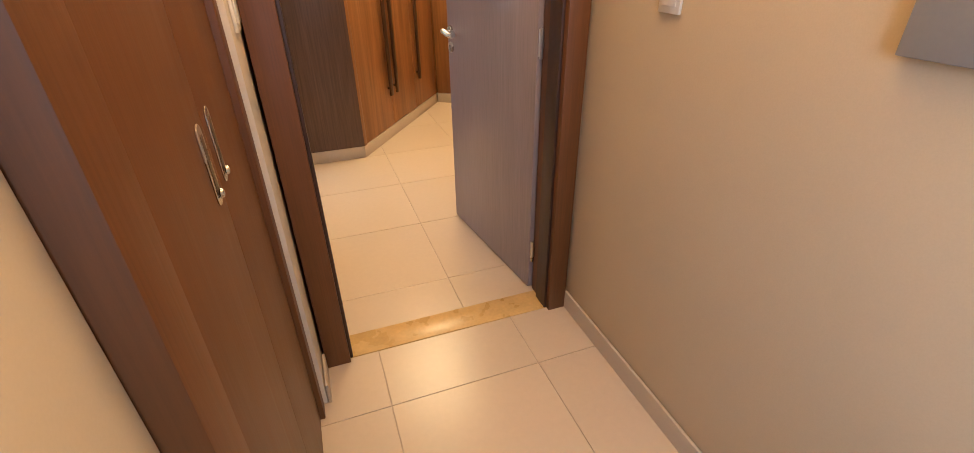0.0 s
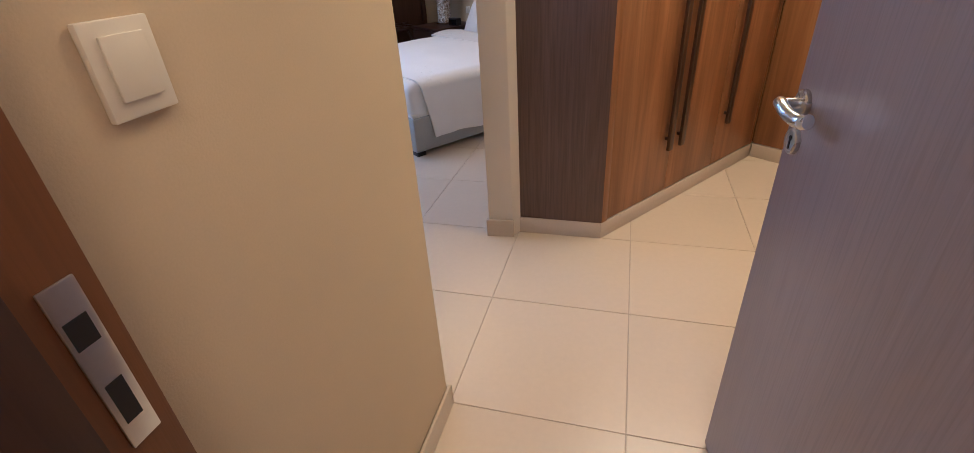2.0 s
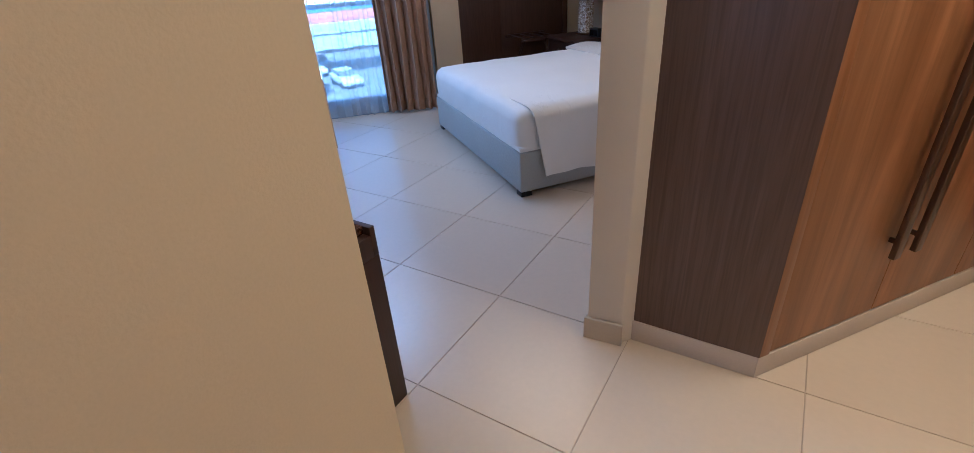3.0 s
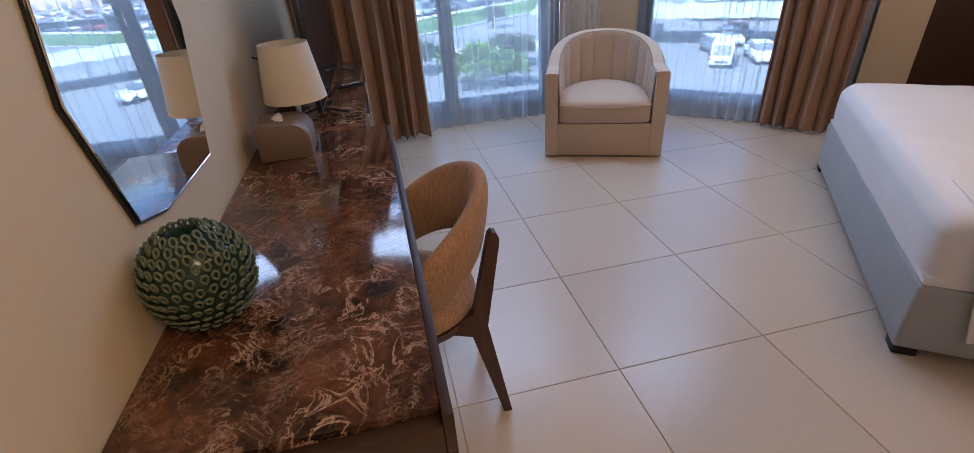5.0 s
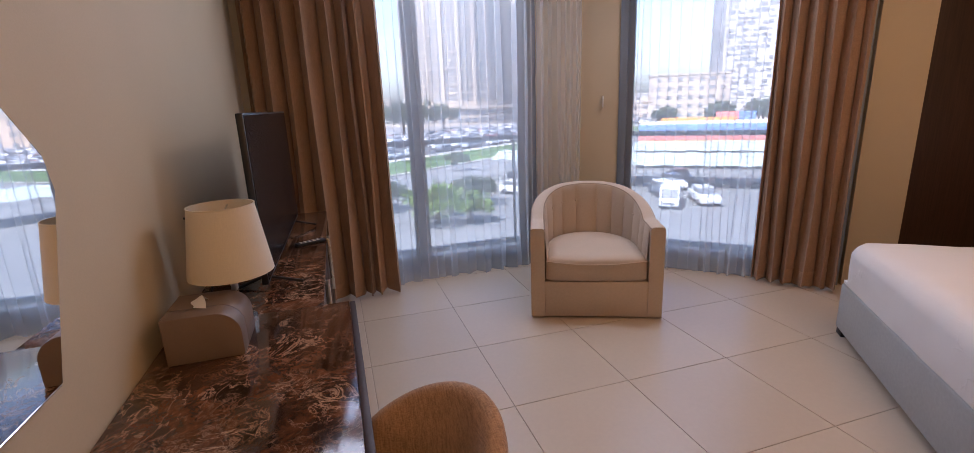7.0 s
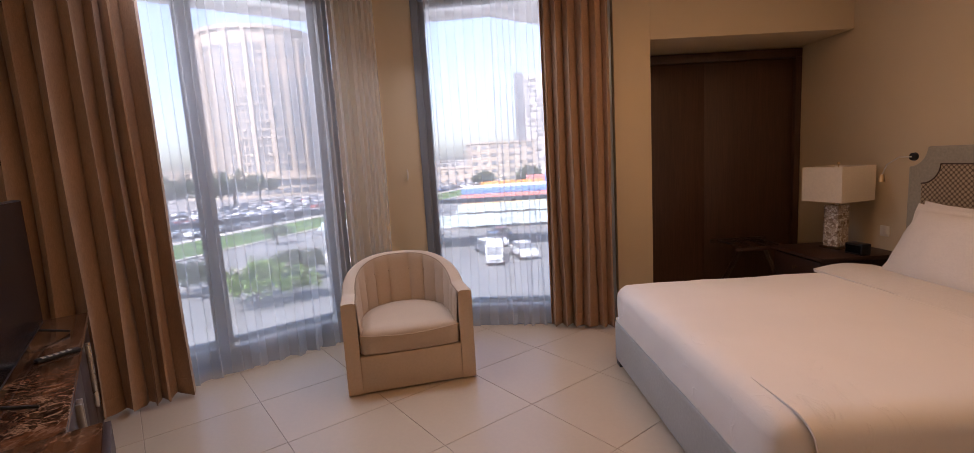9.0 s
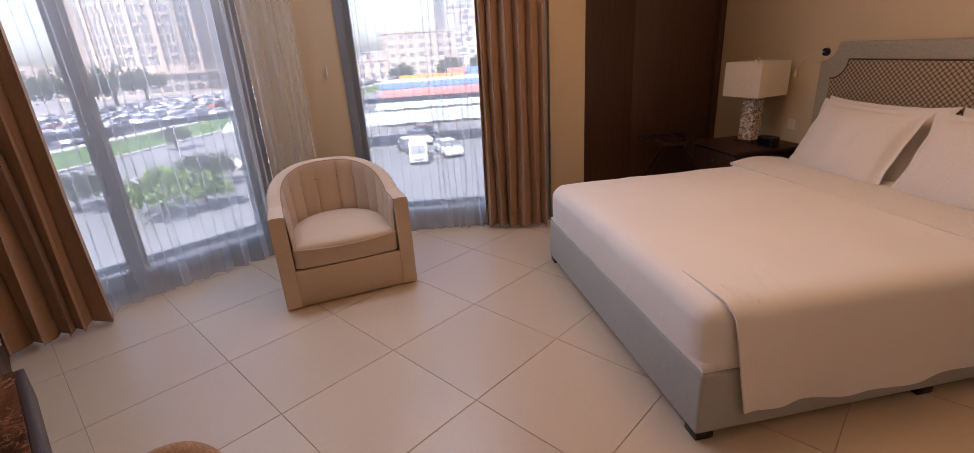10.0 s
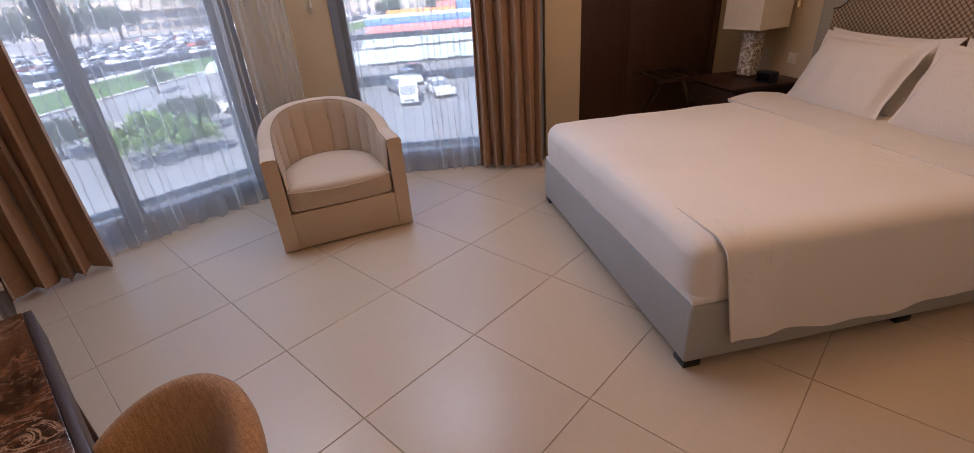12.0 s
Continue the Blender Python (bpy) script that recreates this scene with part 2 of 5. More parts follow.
def tile_material():
    base = (0.58, 0.478, 0.362)
    m, nt, b = mat("floor_tile", base, 0.3)
    vec = coords(nt, (1, 1, 1), world=True)
    n1, n2 = noise_tex(nt, vec, 2.2, 3), noise_tex(nt, vec, 38, 6, 0.65)
    info = nt.nodes.new("ShaderNodeObjectInfo")
    col = ramp(nt, n2, [(0.3, scaled(base, 0.975)), (0.7, scaled(base, 1.02))])
    col = mix(nt, 1.0, col, ramp(nt, n1, [(0.3, (0.97, 0.97, 0.97)), (0.7, (1, 1, 1))]), "MULTIPLY")
    col = mix(nt, 1.0, col, ramp(nt, info.outputs["Random"], [(0, (0.95, 0.95, 0.95)), (1, (1, 1, 1))]), "MULTIPLY")
    nt.links.new(col, b.inputs["Base Color"])
    rough_var(nt, b, n1, 0.26, 0.31)
    bump(nt, b, noise_tex(nt, vec, 5, 2), 0.012, 0.004)
    return m


TILE = tile_material()
DOOR_WOOD = wood("door_wood", (0.125, 0.046, 0.010), (0.15, 0.056, 0.013), 0.5, soft=0.7)
DARK_WOOD = wood("dark_wood", (0.034, 0.0135, 0.008), (0.052, 0.021, 0.012), 0.48, soft=0.5)
GREY_WOOD = wood("grey_brown_wood", (0.105, 0.058, 0.040), (0.165, 0.100, 0.074), 0.44, (18, 18, 1.2), soft=0.3)
# Paler than GREY_WOOD: the window's reflection is put into the colour.
SHEEN_WOOD = wood("door_leaf_veneer_sheen", (0.29, 0.225, 0.215), (0.325, 0.256, 0.243), 0.36, soft=0.7)
WARM_WOOD = wood("warm_oak_veneer", (0.20, 0.082, 0.022), (0.40, 0.185, 0.058), 0.38, (9, 9, 0.7), soft=0.6)
PANEL_WOOD = wood("panel_wood", (0.066, 0.032, 0.019), (0.098, 0.050, 0.031), 0.42, soft=0.4)
CHAIR_WOOD = wood("chair_wood", (0.05, 0.018, 0.011), (0.10, 0.038, 0.022), 0.3)
STEEL = mottled("satin_steel", (0.62, 0.60, 0.57), 0.28, 1.0, fine=150, amount=0.05, relief=0.02)
BRONZE = mottled("dark_bronze", (0.13, 0.085, 0.055), 0.35, 0.85, fine=150, amount=0.1, relief=0.02)
BRASS = mottled("brass_plate", (0.62, 0.45, 0.24), 0.3, 1.0, fine=100, amount=0.08, relief=0.02)
FRAME_GREY = mottled("window_frame_grey", (0.24, 0.275, 0.325), 0.4, 0.3, fine=200, amount=0.05, relief=0.02)
BLACK = mottled("black_plastic", (0.012, 0.012, 0.014), 0.35, fine=200, amount=0.1, relief=0.02)
PLASTIC = mottled("white_plastic", (0.72, 0.68, 0.60), 0.35, fine=100, amount=0.02, relief=0.01)
DRAPE = woven("drape_cloth", (0.44, 0.275, 0.170), 0.85, 300, 0.3, 0.08)
LINEN = woven("white_linen", (0.80, 0.77, 0.74), 0.85, 700, 0.12, 0.02)


def duvet_material():
    m, nt, b = mat("duvet_cotton", (0.80, 0.77, 0.74), 0.8, spec=0.25)
    vec = coords(nt, (1, 1, 1))
    n1, n2 = noise_tex(nt, coords(nt, (5, 16, 8), turn=0.5), 1.0, 3, 0.5, 1.5), noise_tex(nt, vec, 600, 2)
    col = ramp(nt, noise_tex(nt, vec, 1.5, 3), [(0.3, (0.77, 0.74, 0.71)), (0.7, (0.82, 0.79, 0.76))])
    nt.links.new(col, b.inputs["Base Color"])
    crease = ramp(nt, n1, [(0.50, (0, 0, 0)), (0.58, (0.35, 0.35, 0.35)), (0.60, (1, 1, 1)), (0.63, (0.3, 0.3, 0.3)), (0.74, (0, 0, 0))])
    crease = mix(nt, 1.0, crease, ramp(nt, noise_tex(nt, coords(nt, (3, 3, 3)), 1.0, 2), [(0.52, (0, 0, 0)), (0.66, (1, 1, 1))]), "MULTIPLY")
    both = mix(nt, 0.12, crease, n2)
    bump(nt, b, both, 0.55, 0.006)
    b.inputs["Sheen Weight"].default_value = 0.2
    return m


DUVET = duvet_material()
BED_CLOTH = woven("bed_base_cloth", (0.42, 0.425, 0.41), 0.9, 500, 0.2, 0.04, -0.12)
ARM_CLOTH = woven("armchair_cloth", (0.57, 0.45, 0.335), 0.9, 520, 0.12, 0.04, -0.17)
CHAIR_CLOTH = woven("desk_chair_cloth", (0.47, 0.275, 0.155), 0.95, 330, 0.6, 0.14, 0.2)
LEATHER = mottled("taupe_leather", (0.19, 0.13, 0.095), 0.5, big=4, fine=300, amount=0.1, relief=0.25, dist=0.001)

CEIL = 2.85
BED = pose(-0.018, 1.993, 0, 0, 0, -36.2)


def structure(name, bm, material, m=None, label="", category="", smooth=35):
    ob = part(name, bm, material, None, "", smooth)
    if m is not None:
        ob.matrix_basis = m
    return tagged(ob, label, category, kind="structure")


# ---- the shell ----
floor = structure("floor", prism([(-1.95, -5.2), (5.0, -5.2), (5.0, 5.2), (-1.2, 5.2), (-1.2, 3.2), (-0.62, 2.74), (-1.68, 1.56), (-1.95, 0.95)], -0.25, -0.004), GROUT,
                  label="cream porcelain floor tiles with thin dark joints", category="floor", smooth=None)
structure("ceiling", box(-2.0, 5.0, -5.2, 5.2, CEIL, CEIL + 0.2), CEILING, label="plain white painted ceiling", category="ceiling", smooth=None)

structure("wall_desk", prism([(-2.05, -1.36), (2.25, -1.36), (2.25, -2.06), (2.40, -2.06), (2.40, -1.213), (-2.05, -1.213)], 0, CEIL, 0.004), WALL, label="beige wall behind the marble desk and along the hallway", category="wall")
structure("wall_door_left", box(2.15, 2.36, -2.394, -2.065, 0, CEIL, 0.004), WHITE_WALL, label="narrow cream wall beside the door frame", category="wall")
structure("wall_above_door", box(2.361, 3.455, -2.19, -2.08, 2.14, CEIL), WALL, label="cream wall above the hall door", category="wall")
structure("wall_foyer_right", box(3.456, 3.60, -5.2, -1.05, 0, CEIL, 0.004), WALL, label="plain cream wall of the entrance", category="wall")
# Unseen walls added to stop the sky leaking in behind the wardrobes.
structure("sky_block_east", box(4.901, 5.0, -5.2, 5.2, -0.2, CEIL), WALL, label="unseen outer wall added to keep sky light out", category="wall")
structure("sky_block_north", box(-1.2, 4.90, 5.1, 5.2, -0.2, CEIL), WALL, label="unseen outer wall added to keep sky light out", category="wall")
structure("wall_closet_south", box(3.601, 4.9, -1.2, -1.05, 0, CEIL), WALL, label="plain cream wall closing the dressing corner", category="wall")
structure("wall_closet_east", box(4.75, 4.9, -1.049, 2.4, 0, CEIL), WALL, label="plain cream wall closing the dressing corner", category="wall")
structure("wall_foyer_left", box(2.15, 2.33, -5.2, -3.411, 0, CEIL, 0.004), WHITE_WALL, label="plain cream wall beside the sliding doors", category="wall")
structure("wall_foyer_over_closet", box(2.15, 2.33, -3.410, -2.395, 2.2, CEIL), WHITE_WALL, label="cream wall above the sliding doors", category="wall")
structure("wall_foyer_end", box(2.331, 3.455, -5.2, -5.05, 0, CEIL), WALL, label="plain cream end wall of the entrance", category="wall")

partition = prism([(2.248, -0.067), (2.378, -0.052), (4.31, 2.59), (4.2, 2.70)], 0, CEIL, 0.004)
structure("wall_partition", partition, WHITE_WALL, label="cream partition between bedroom and wardrobes", category="wall")
structure("wall_headboard", box(-1.6, 3.30, 2.20, 2.35, 0, CEIL), WALL, BED, "beige textured wall behind the headboard", "wall")
structure("wall_recess", box(-1.60, -1.50, 0.30, 2.199, 0, CEIL), WALL, BED, "wall at the back of the wardrobe recess", "wall")
structure("wall_window_end", box(-1.499, -0.806, 0.27, 0.565, 0, CEIL, 0.004), WALL, BED, "narrow cream wall beside the curtain", "wall")
structure("soffit", box(-1.499, -0.81, 0.566, 2.199, 2.28, CEIL - 0.001, 0.004), WALL, BED, "cream soffit above the dark wardrobe doors", "soffit")
structure("wall_pier", prism([(-1.90, 0.94), (-1.60, 1.545), (-1.74, 1.62), (-2.05, 1.0)], 0, CEIL, 0.003), WALL, label="beige pier between the two windows", category="wall")
structure("wall_window_corner", box(-2.05, -1.84, -1.212, -0.9, 0, CEIL), WALL, label="wall corner behind the gathered curtain", category="wall")


def baseboard(p, q, h=0.092, t=0.012, name="baseboard"):
    """A tile skirting along p to q, standing to the left-hand side of that way."""
    bm = strip_between(p, q, -t, 0.0, h)
    bmesh.ops.bevel(bm, geom=[e for e in bm.edges], offset=0.002, segments=1, affect="EDGES")
    return structure(name, bm, BASEBOARD, label="low beige tile baseboard", category="baseboard")


baseboard((2.402, -1.203), (2.402, -2.03))
baseboard((1.80, -1.211), (2.414, -1.211))
baseboard((2.362, -2.225), (2.362, -2.394))
baseboard((3.454, -5.0), (3.454, -2.20))
baseboard((2.237, -0.069), (2.386, -0.055), 0.1, -0.014)
baseboard((4.19, 2.60), (2.236, -0.06), 0.1)

# door frame of the hall
door_frame = thing("door_frame", pose(0, 0, 0), "brown veneered wooden door frame, standing open", "door frame", kind="structure")
for x0, x1, name in ((2.371, 2.464, "jamb"), (3.363, 3.446, "jamb")):
    part(name, box(x0, x1, -2.215, -2.03, 0, 2.12, 0.003), DOOR_WOOD, door_frame)
part("head", box(2.371, 3.446, -2.215, -2.03, 2.121, 2.2, 0.003), DOOR_WOOD, door_frame)
for x0, x1, name in ((2.464, 2.476, "stop"), (3.351, 3.363, "stop")):
    part(name, box(x0, x1, -2.19, -2.10, 0, 2.12, 0.002), DARK_WOOD, door_frame)
strike = part("strike_plate", box(2.4645, 2.468, -2.080, -2.048, 0.98, 1.17, 0.0015), STEEL, door_frame, "steel strike plate")
# Black blocks on the uncut plate give the shade of its two holes.
part("latch_hole_shade", box(2.4678, 2.4688, -2.076, -2.055, 1.105, 1.135), BLACK, strike)
part("bolt_hole_shade", box(2.4678, 2.4688, -2.074, -2.057, 1.01, 1.06), BLACK, strike)
structure("threshold", box(2.464, 3.363, -2.19, -2.055, -0.003, 0.004, 0.002), THRESHOLD, label="honey-coloured stone door threshold", category="threshold")

# the open door leaf
door = thing("door_1", pose(3.345, -2.035, 0, 0, 0, 97.2), "greyish brown veneered door standing open", "door", kind="structure")
part("leaf", box(0.012, 0.862, -0.045, 0, 0.008, 2.10, 0.003), SHEEN_WOOD, door)
for z in (0.22, 1.15, 1.9):
    h = part("hinge", box(-0.004, 0.010, -0.040, -0.004, z - 0.05, z + 0.05, 0.002), STEEL, door, "steel hinge")
    part("pin", lathe([(0, z - 0.055), (0.007, z - 0.055), (0.007, z + 0.055), (0, z + 0.055)], 10, (-0.002, -0.010)), STEEL, h)
part("edge_face", box(0.8625, 0.8645, -0.034, -0.012, 0.97, 1.21, 0.0008), STEEL, door, "steel lock face plate")


def lever(side):
    s = 1 if side > 0 else -1
    y = 0.0 if s > 0 else -0.045
    x, z = 0.818, 1.092
    ring = [(0, 0), (0.026, 0), (0.0265, 0.002), (0.026, 0.008), (0.0235, 0.0105)]
    rose = part("lever_rose", move(lathe(ring + [(0.0105, 0.0108), (0.0100, 0.042), (0, 0.042)], 32), Matrix.Translation((x, y, z)) @ pose(0, 0, 0, -90 * s)), STEEL, door, "satin steel rose")
    way = []
    for i in range(15):
        u = i / 14
        way.append((x + 0.004 - 0.118 * u, y + s * (0.044 + 0.014 * math.sin(math.pi * min(1, u * 1.25)) - 0.004 * u), z + 0.007 * math.sin(2 * math.pi * u)))
    grip = tube(way, 0.0125, 18, 0.85)
    for v in grip.verts:
        u = (x + 0.004 - v.co.x) / 0.118
        v.co.z = z + (v.co.z - z) * (0.95 + 0.35 * max(0, u) ** 2)
    part("lever_handle", grip, STEEL, rose, "curved satin steel lever", smooth=60)
    key = part("key_rose", move(lathe(ring + [(0.019, 0.0108), (0.018, 0.009), (0, 0.009)], 32), Matrix.Translation((x, y, z - 0.078)) @ pose(0, 0, 0, -90 * s)), STEEL, door, "satin steel keyhole rose")
    # Black disc and bar on the closed rose stand for the hole's shade.
    part("keyhole", move(lathe([(0, 0.0), (0.0055, 0.0), (0.0055, 0.0016), (0, 0.0016)], 14), Matrix.Translation((x, y + s * 0.0088, z - 0.071)) @ pose(0, 0, 0, -90 * s)), BLACK, key)
    part("keyway_shade", box(x - 0.0028, x + 0.0028, min(y + s * 0.0088, y + s * 0.0104), max(y + s * 0.0088, y + s * 0.0104), z - 0.094, z - 0.073), BLACK, key)


lever(1)
lever(-1)

# sliding doors with flush pulls in the entrance
closet = thing("sliding_door_cabinet", pose(0, 0, 0), "reddish brown double doors with flush metal pulls", "cabinet")
part("frame_side", box(2.20, 2.345, -2.46, -2.395, 0, 2.199, 0.003), DOOR_WOOD, closet)
part("frame_side", box(2.20, 2.366, -3.41, -3.33, 0, 2.199, 0.003), DOOR_WOOD, closet)
part("frame_head", box(2.20, 2.352, -3.329, -2.461, 2.1, 2.199, 0.003), DOOR_WOOD, closet)
part("back", box(2.18, 2.199, -3.40, -2.38, 0.0, 2.19), DARK_WOOD, closet)
for y0, y1, py in ((-2.851, -2.461, -2.80), (-3.329, -2.853, -2.905)):
    leaf = part("door", box(2.29, 2.328, y0, y1, 0.01, 2.098, 0.002), DOOR_WOOD, closet)
    bm = bmesh.new()
    for k in range(2):
        w, hh, x = ((0.019, 0.071, 0.003), (0.009, 0.054, 0.0045))[k]
        pts = [(w * math.cos(a) + 0, (hh - w) * (1 if math.sin(a) >= 0 else -1) + w * math.sin(a)) for a in [math.pi * 2 * i / 24 + 0.01 for i in range(24)]]
        if k == 0:
            pull = part("pull_plate", move(prism(pts, 0, x, 0.001, 1), Matrix.Translation((2.328, py, 1.168)) @ Matrix(((0, 0, 1, 0), (1, 0, 0, 0), (0, 1, 0, 0), (0, 0, 0, 1)))), STEEL, leaf, "satin metal flush pull plate")
        else:
            # No hollow is cut: a dark oval on the plate paints its shade.
            part("pull_recess", move(prism(pts, 0, x), Matrix.Translation((2.3275, py, 1.168)) @ Matrix(((0, 0, 1, 0), (1, 0, 0, 0), (0, 1, 0, 0), (0, 0, 0, 1)))), BRONZE, leaf, "dark raised oval for the shade in the pull")
            part("pull_knob", move(lathe([(0, 0), (0.006, 0), (0.009, 0.003), (0.007, 0.007), (0, 0.009)], 14), Matrix.Translation((2.3315, py, 1.118)) @ pose(0, 0, 0, 0, 90)), STEEL, leaf, "bright round thumb knob")
    bm.free()


def switch(m, w=0.085, h=0.085, rockers=1):
    s = thing("light_switch", m, "cream plastic light switch on the wall", "switch")
    part("plate", box(-w / 2, w / 2, 0, 0.009, -h / 2, h / 2, 0.002), PLASTIC, s)
    for k in range(rockers):
        a = -w / 2 + 0.014 + k * (w - 0.028) / rockers
        part("rocker", box(a, a + (w - 0.028) / rockers - 0.001, 0.009, 0.013, -h / 2 + 0.018, h / 2 - 0.014, 0.0015), PLASTIC, s)
    return s


switch(pose(2.401, -1.875, 1.30, 0, 0, -90), 0.080, 0.096)
switch(pose(2.361, -2.285, 1.34, 0, 0, -90), 0.085, 0.10)
switch(pose(3.455, -2.60, 1.37, 0, 0, 90), 0.085, 0.12)
switch(pose(-1.668, 1.41, 1.335, 0, 0, -27), 0.09, 0.09)

notice = thing("wall_panel", pose(3.455, -3.42, 1.31), "plain grey framed panel on the entrance wall", "panel")
PANEL_GREY = mottled("grey_panel", (0.30, 0.31, 0.32), 0.5, fine=80, amount=0.05)
part("board", box(-0.025, 0.0, -0.22, 0.22, 0.0, 0.42, 0.003), PANEL_GREY, notice)
part("frame", box(-0.028, 0.0, -0.232, -0.2205, 0.0, 0.42, 0.002), PANEL_GREY, notice)

# ---- windows ----
def glass_material():
    m = bpy.data.materials.new("window_glass")
    m.use_nodes = True
    nt = m.node_tree
    nt.nodes.remove(nt.nodes["Principled BSDF"])
    out = nt.nodes["Material Output"]
    t = node(nt, "ShaderNodeBsdfTransparent")
    t.inputs["Color"].default_value = (0.93, 0.96, 0.97, 1)
    g = node(nt, "ShaderNodeBsdfGlossy")
    g.inputs["Roughness"].default_value = 0.02
    fr = nt.nodes.new("ShaderNodeFresnel")
    fr.inputs["IOR"].default_value = 1.45
    mx = nt.nodes.new("ShaderNodeMixShader")
    nt.links.new(fr.outputs[0], mx.inputs[0])
    nt.links.new(t.outputs[0], mx.inputs[1])
    nt.links.new(g.outputs[0], mx.inputs[2])
    nt.links.new(mx.outputs[0], out.inputs["Surface"])
    return m


GLASS = glass_material()


def window(name, p, q, leaves, label):
    """A floor-high glazed front along p to q. leaves: where each glazed leaf starts and ends along it, and its depth."""
    p, q = Vector(p), Vector(q)
    length = (q - p).length
    ang = math.degrees(math.atan2(q.y - p.y, q.x - p.x))
    w = thing(name, pose(p.x, p.y, 0, 0, 0, ang), label, "window", kind="structure")
    part("sill", box(0, length, -0.02, 0.10, 0.0, 0.03, 0.003), FRAME_GREY, w)
    part("head", box(0, length, -0.02, 0.10, 2.73, 2.85, 0.003), FRAME_GREY, w)
    for x in (0.0, length - 0.06):
        part("post", box(x, x + 0.06, -0.02, 0.10, 0.031, 2.729, 0.003), FRAME_GREY, w)
    for a, b, y in leaves:
        f = part("window_frame", box(a, a + 0.085, y, y + 0.04, 0.032, 2.725, 0.004), FRAME_GREY, w)
        part("stile", box(b - 0.085, b, y, y + 0.04, 0.032, 2.725, 0.004), FRAME_GREY, f)
        part("bottom_rail", box(a + 0.0855, b - 0.0855, y, y + 0.04, 0.032, 0.165, 0.004), FRAME_GREY, f)
        part("top_rail", box(a + 0.0855, b - 0.0855, y, y + 0.04, 2.66, 2.725, 0.004), FRAME_GREY, f)
        pane = part("pane", box(a + 0.08, b - 0.08, y + 0.014, y + 0.022, 0.16, 2.665), GLASS, f, "clear window pane")
        pane.visible_shadow = False
    return w


window("window_1", (-1.885, -0.88), (-1.90, 0.93), [(0.03, 0.86, 0.05), (0.80, 1.75, 0.0)], "grey aluminium sliding balcony door with clear glass")
window("window_2", (-1.615, 1.53), (-0.53, 2.68), [(0.02, 1.46, 0.02)], "grey aluminium floor-high window with clear glass")

# ---- balcony ----
DECK = mottled("balcony_tile", (0.80, 0.79, 0.77), 0.55, big=1.5, fine=60, amount=0.08)
CONCRETE = mottled("pale_concrete", (0.66, 0.63, 0.58), 0.8, big=0.6, fine=30, amount=0.08, world=True)
balcony_in = [(-1.98, -2.5), (-1.98, 0.97), (-1.70, 1.62), (-0.60, 2.78), (0.1, 3.4)]
balcony_out = [(-2.75, -2.5), (-2.78, 1.05), (-2.36, 2.05), (-1.16, 3.32), (-0.4, 4.0)]
structure("balcony_floor", prism(balcony_in + balcony_out[::-1], -0.3, -0.06), DECK, label="pale grey balcony floor", category="balcony", smooth=None)
slab_out = [(-2.95, -2.5), (-2.98, 1.08), (-2.52, 2.16), (-1.28, 3.46), (-0.5, 4.16)]
structure("balcony_slab_above", prism(balcony_in + slab_out[::-1], 2.86, 3.1), CONCRETE, label="pale slab of the balcony above", category="balcony", smooth=None)
rail = thing("balcony_railing", pose(0, 0, 0), "glass balcony railing with a dark metal handrail", "railing")
for a, b in zip(balcony_out, balcony_out[1:]):
    a, b = Vector(a), Vector(b)
    part("handrail", strip_between(a, b, 0.05, 1.0, 1.045), FRAME_GREY, rail)
    part("kerb", strip_between(a, b, 0.05, -0.06, -0.01), FRAME_GREY, rail)
    g = part("pane", strip_between(a, b, 0.012, -0.01, 1.0), GLASS, rail, "clear railing pane")
    g.visible_shadow = False
    part("post", strip_between(a, a + (b - a).normalized() * 0.03, 0.04, -0.01, 1.0), FRAME_GREY, rail)

# ---- curtains ----
def along(path, s):
    """A point and its side way at the length s of a broken line, rounded at the bends."""
    path = [Vector(p) for p in path]
    lens = [(b - a).length for a, b in zip(path, path[1:])]
    total = sum(lens)

    def at(u):
        u = max(0.0, min(total, u))
        for a, b, l in zip(path, path[1:], lens):
            if u <= l:
                return a + (b - a) * (u / l)
            u -= l
        return path[-1].copy()

    p = sum((at(s + o) for o in (-0.12, -0.06, 0, 0.06, 0.12)), Vector((0, 0))) / 5
    w = (at(s + 0.1) - at(s - 0.1)).normalized()
    return p, Vector((-w.y, w.x)), total


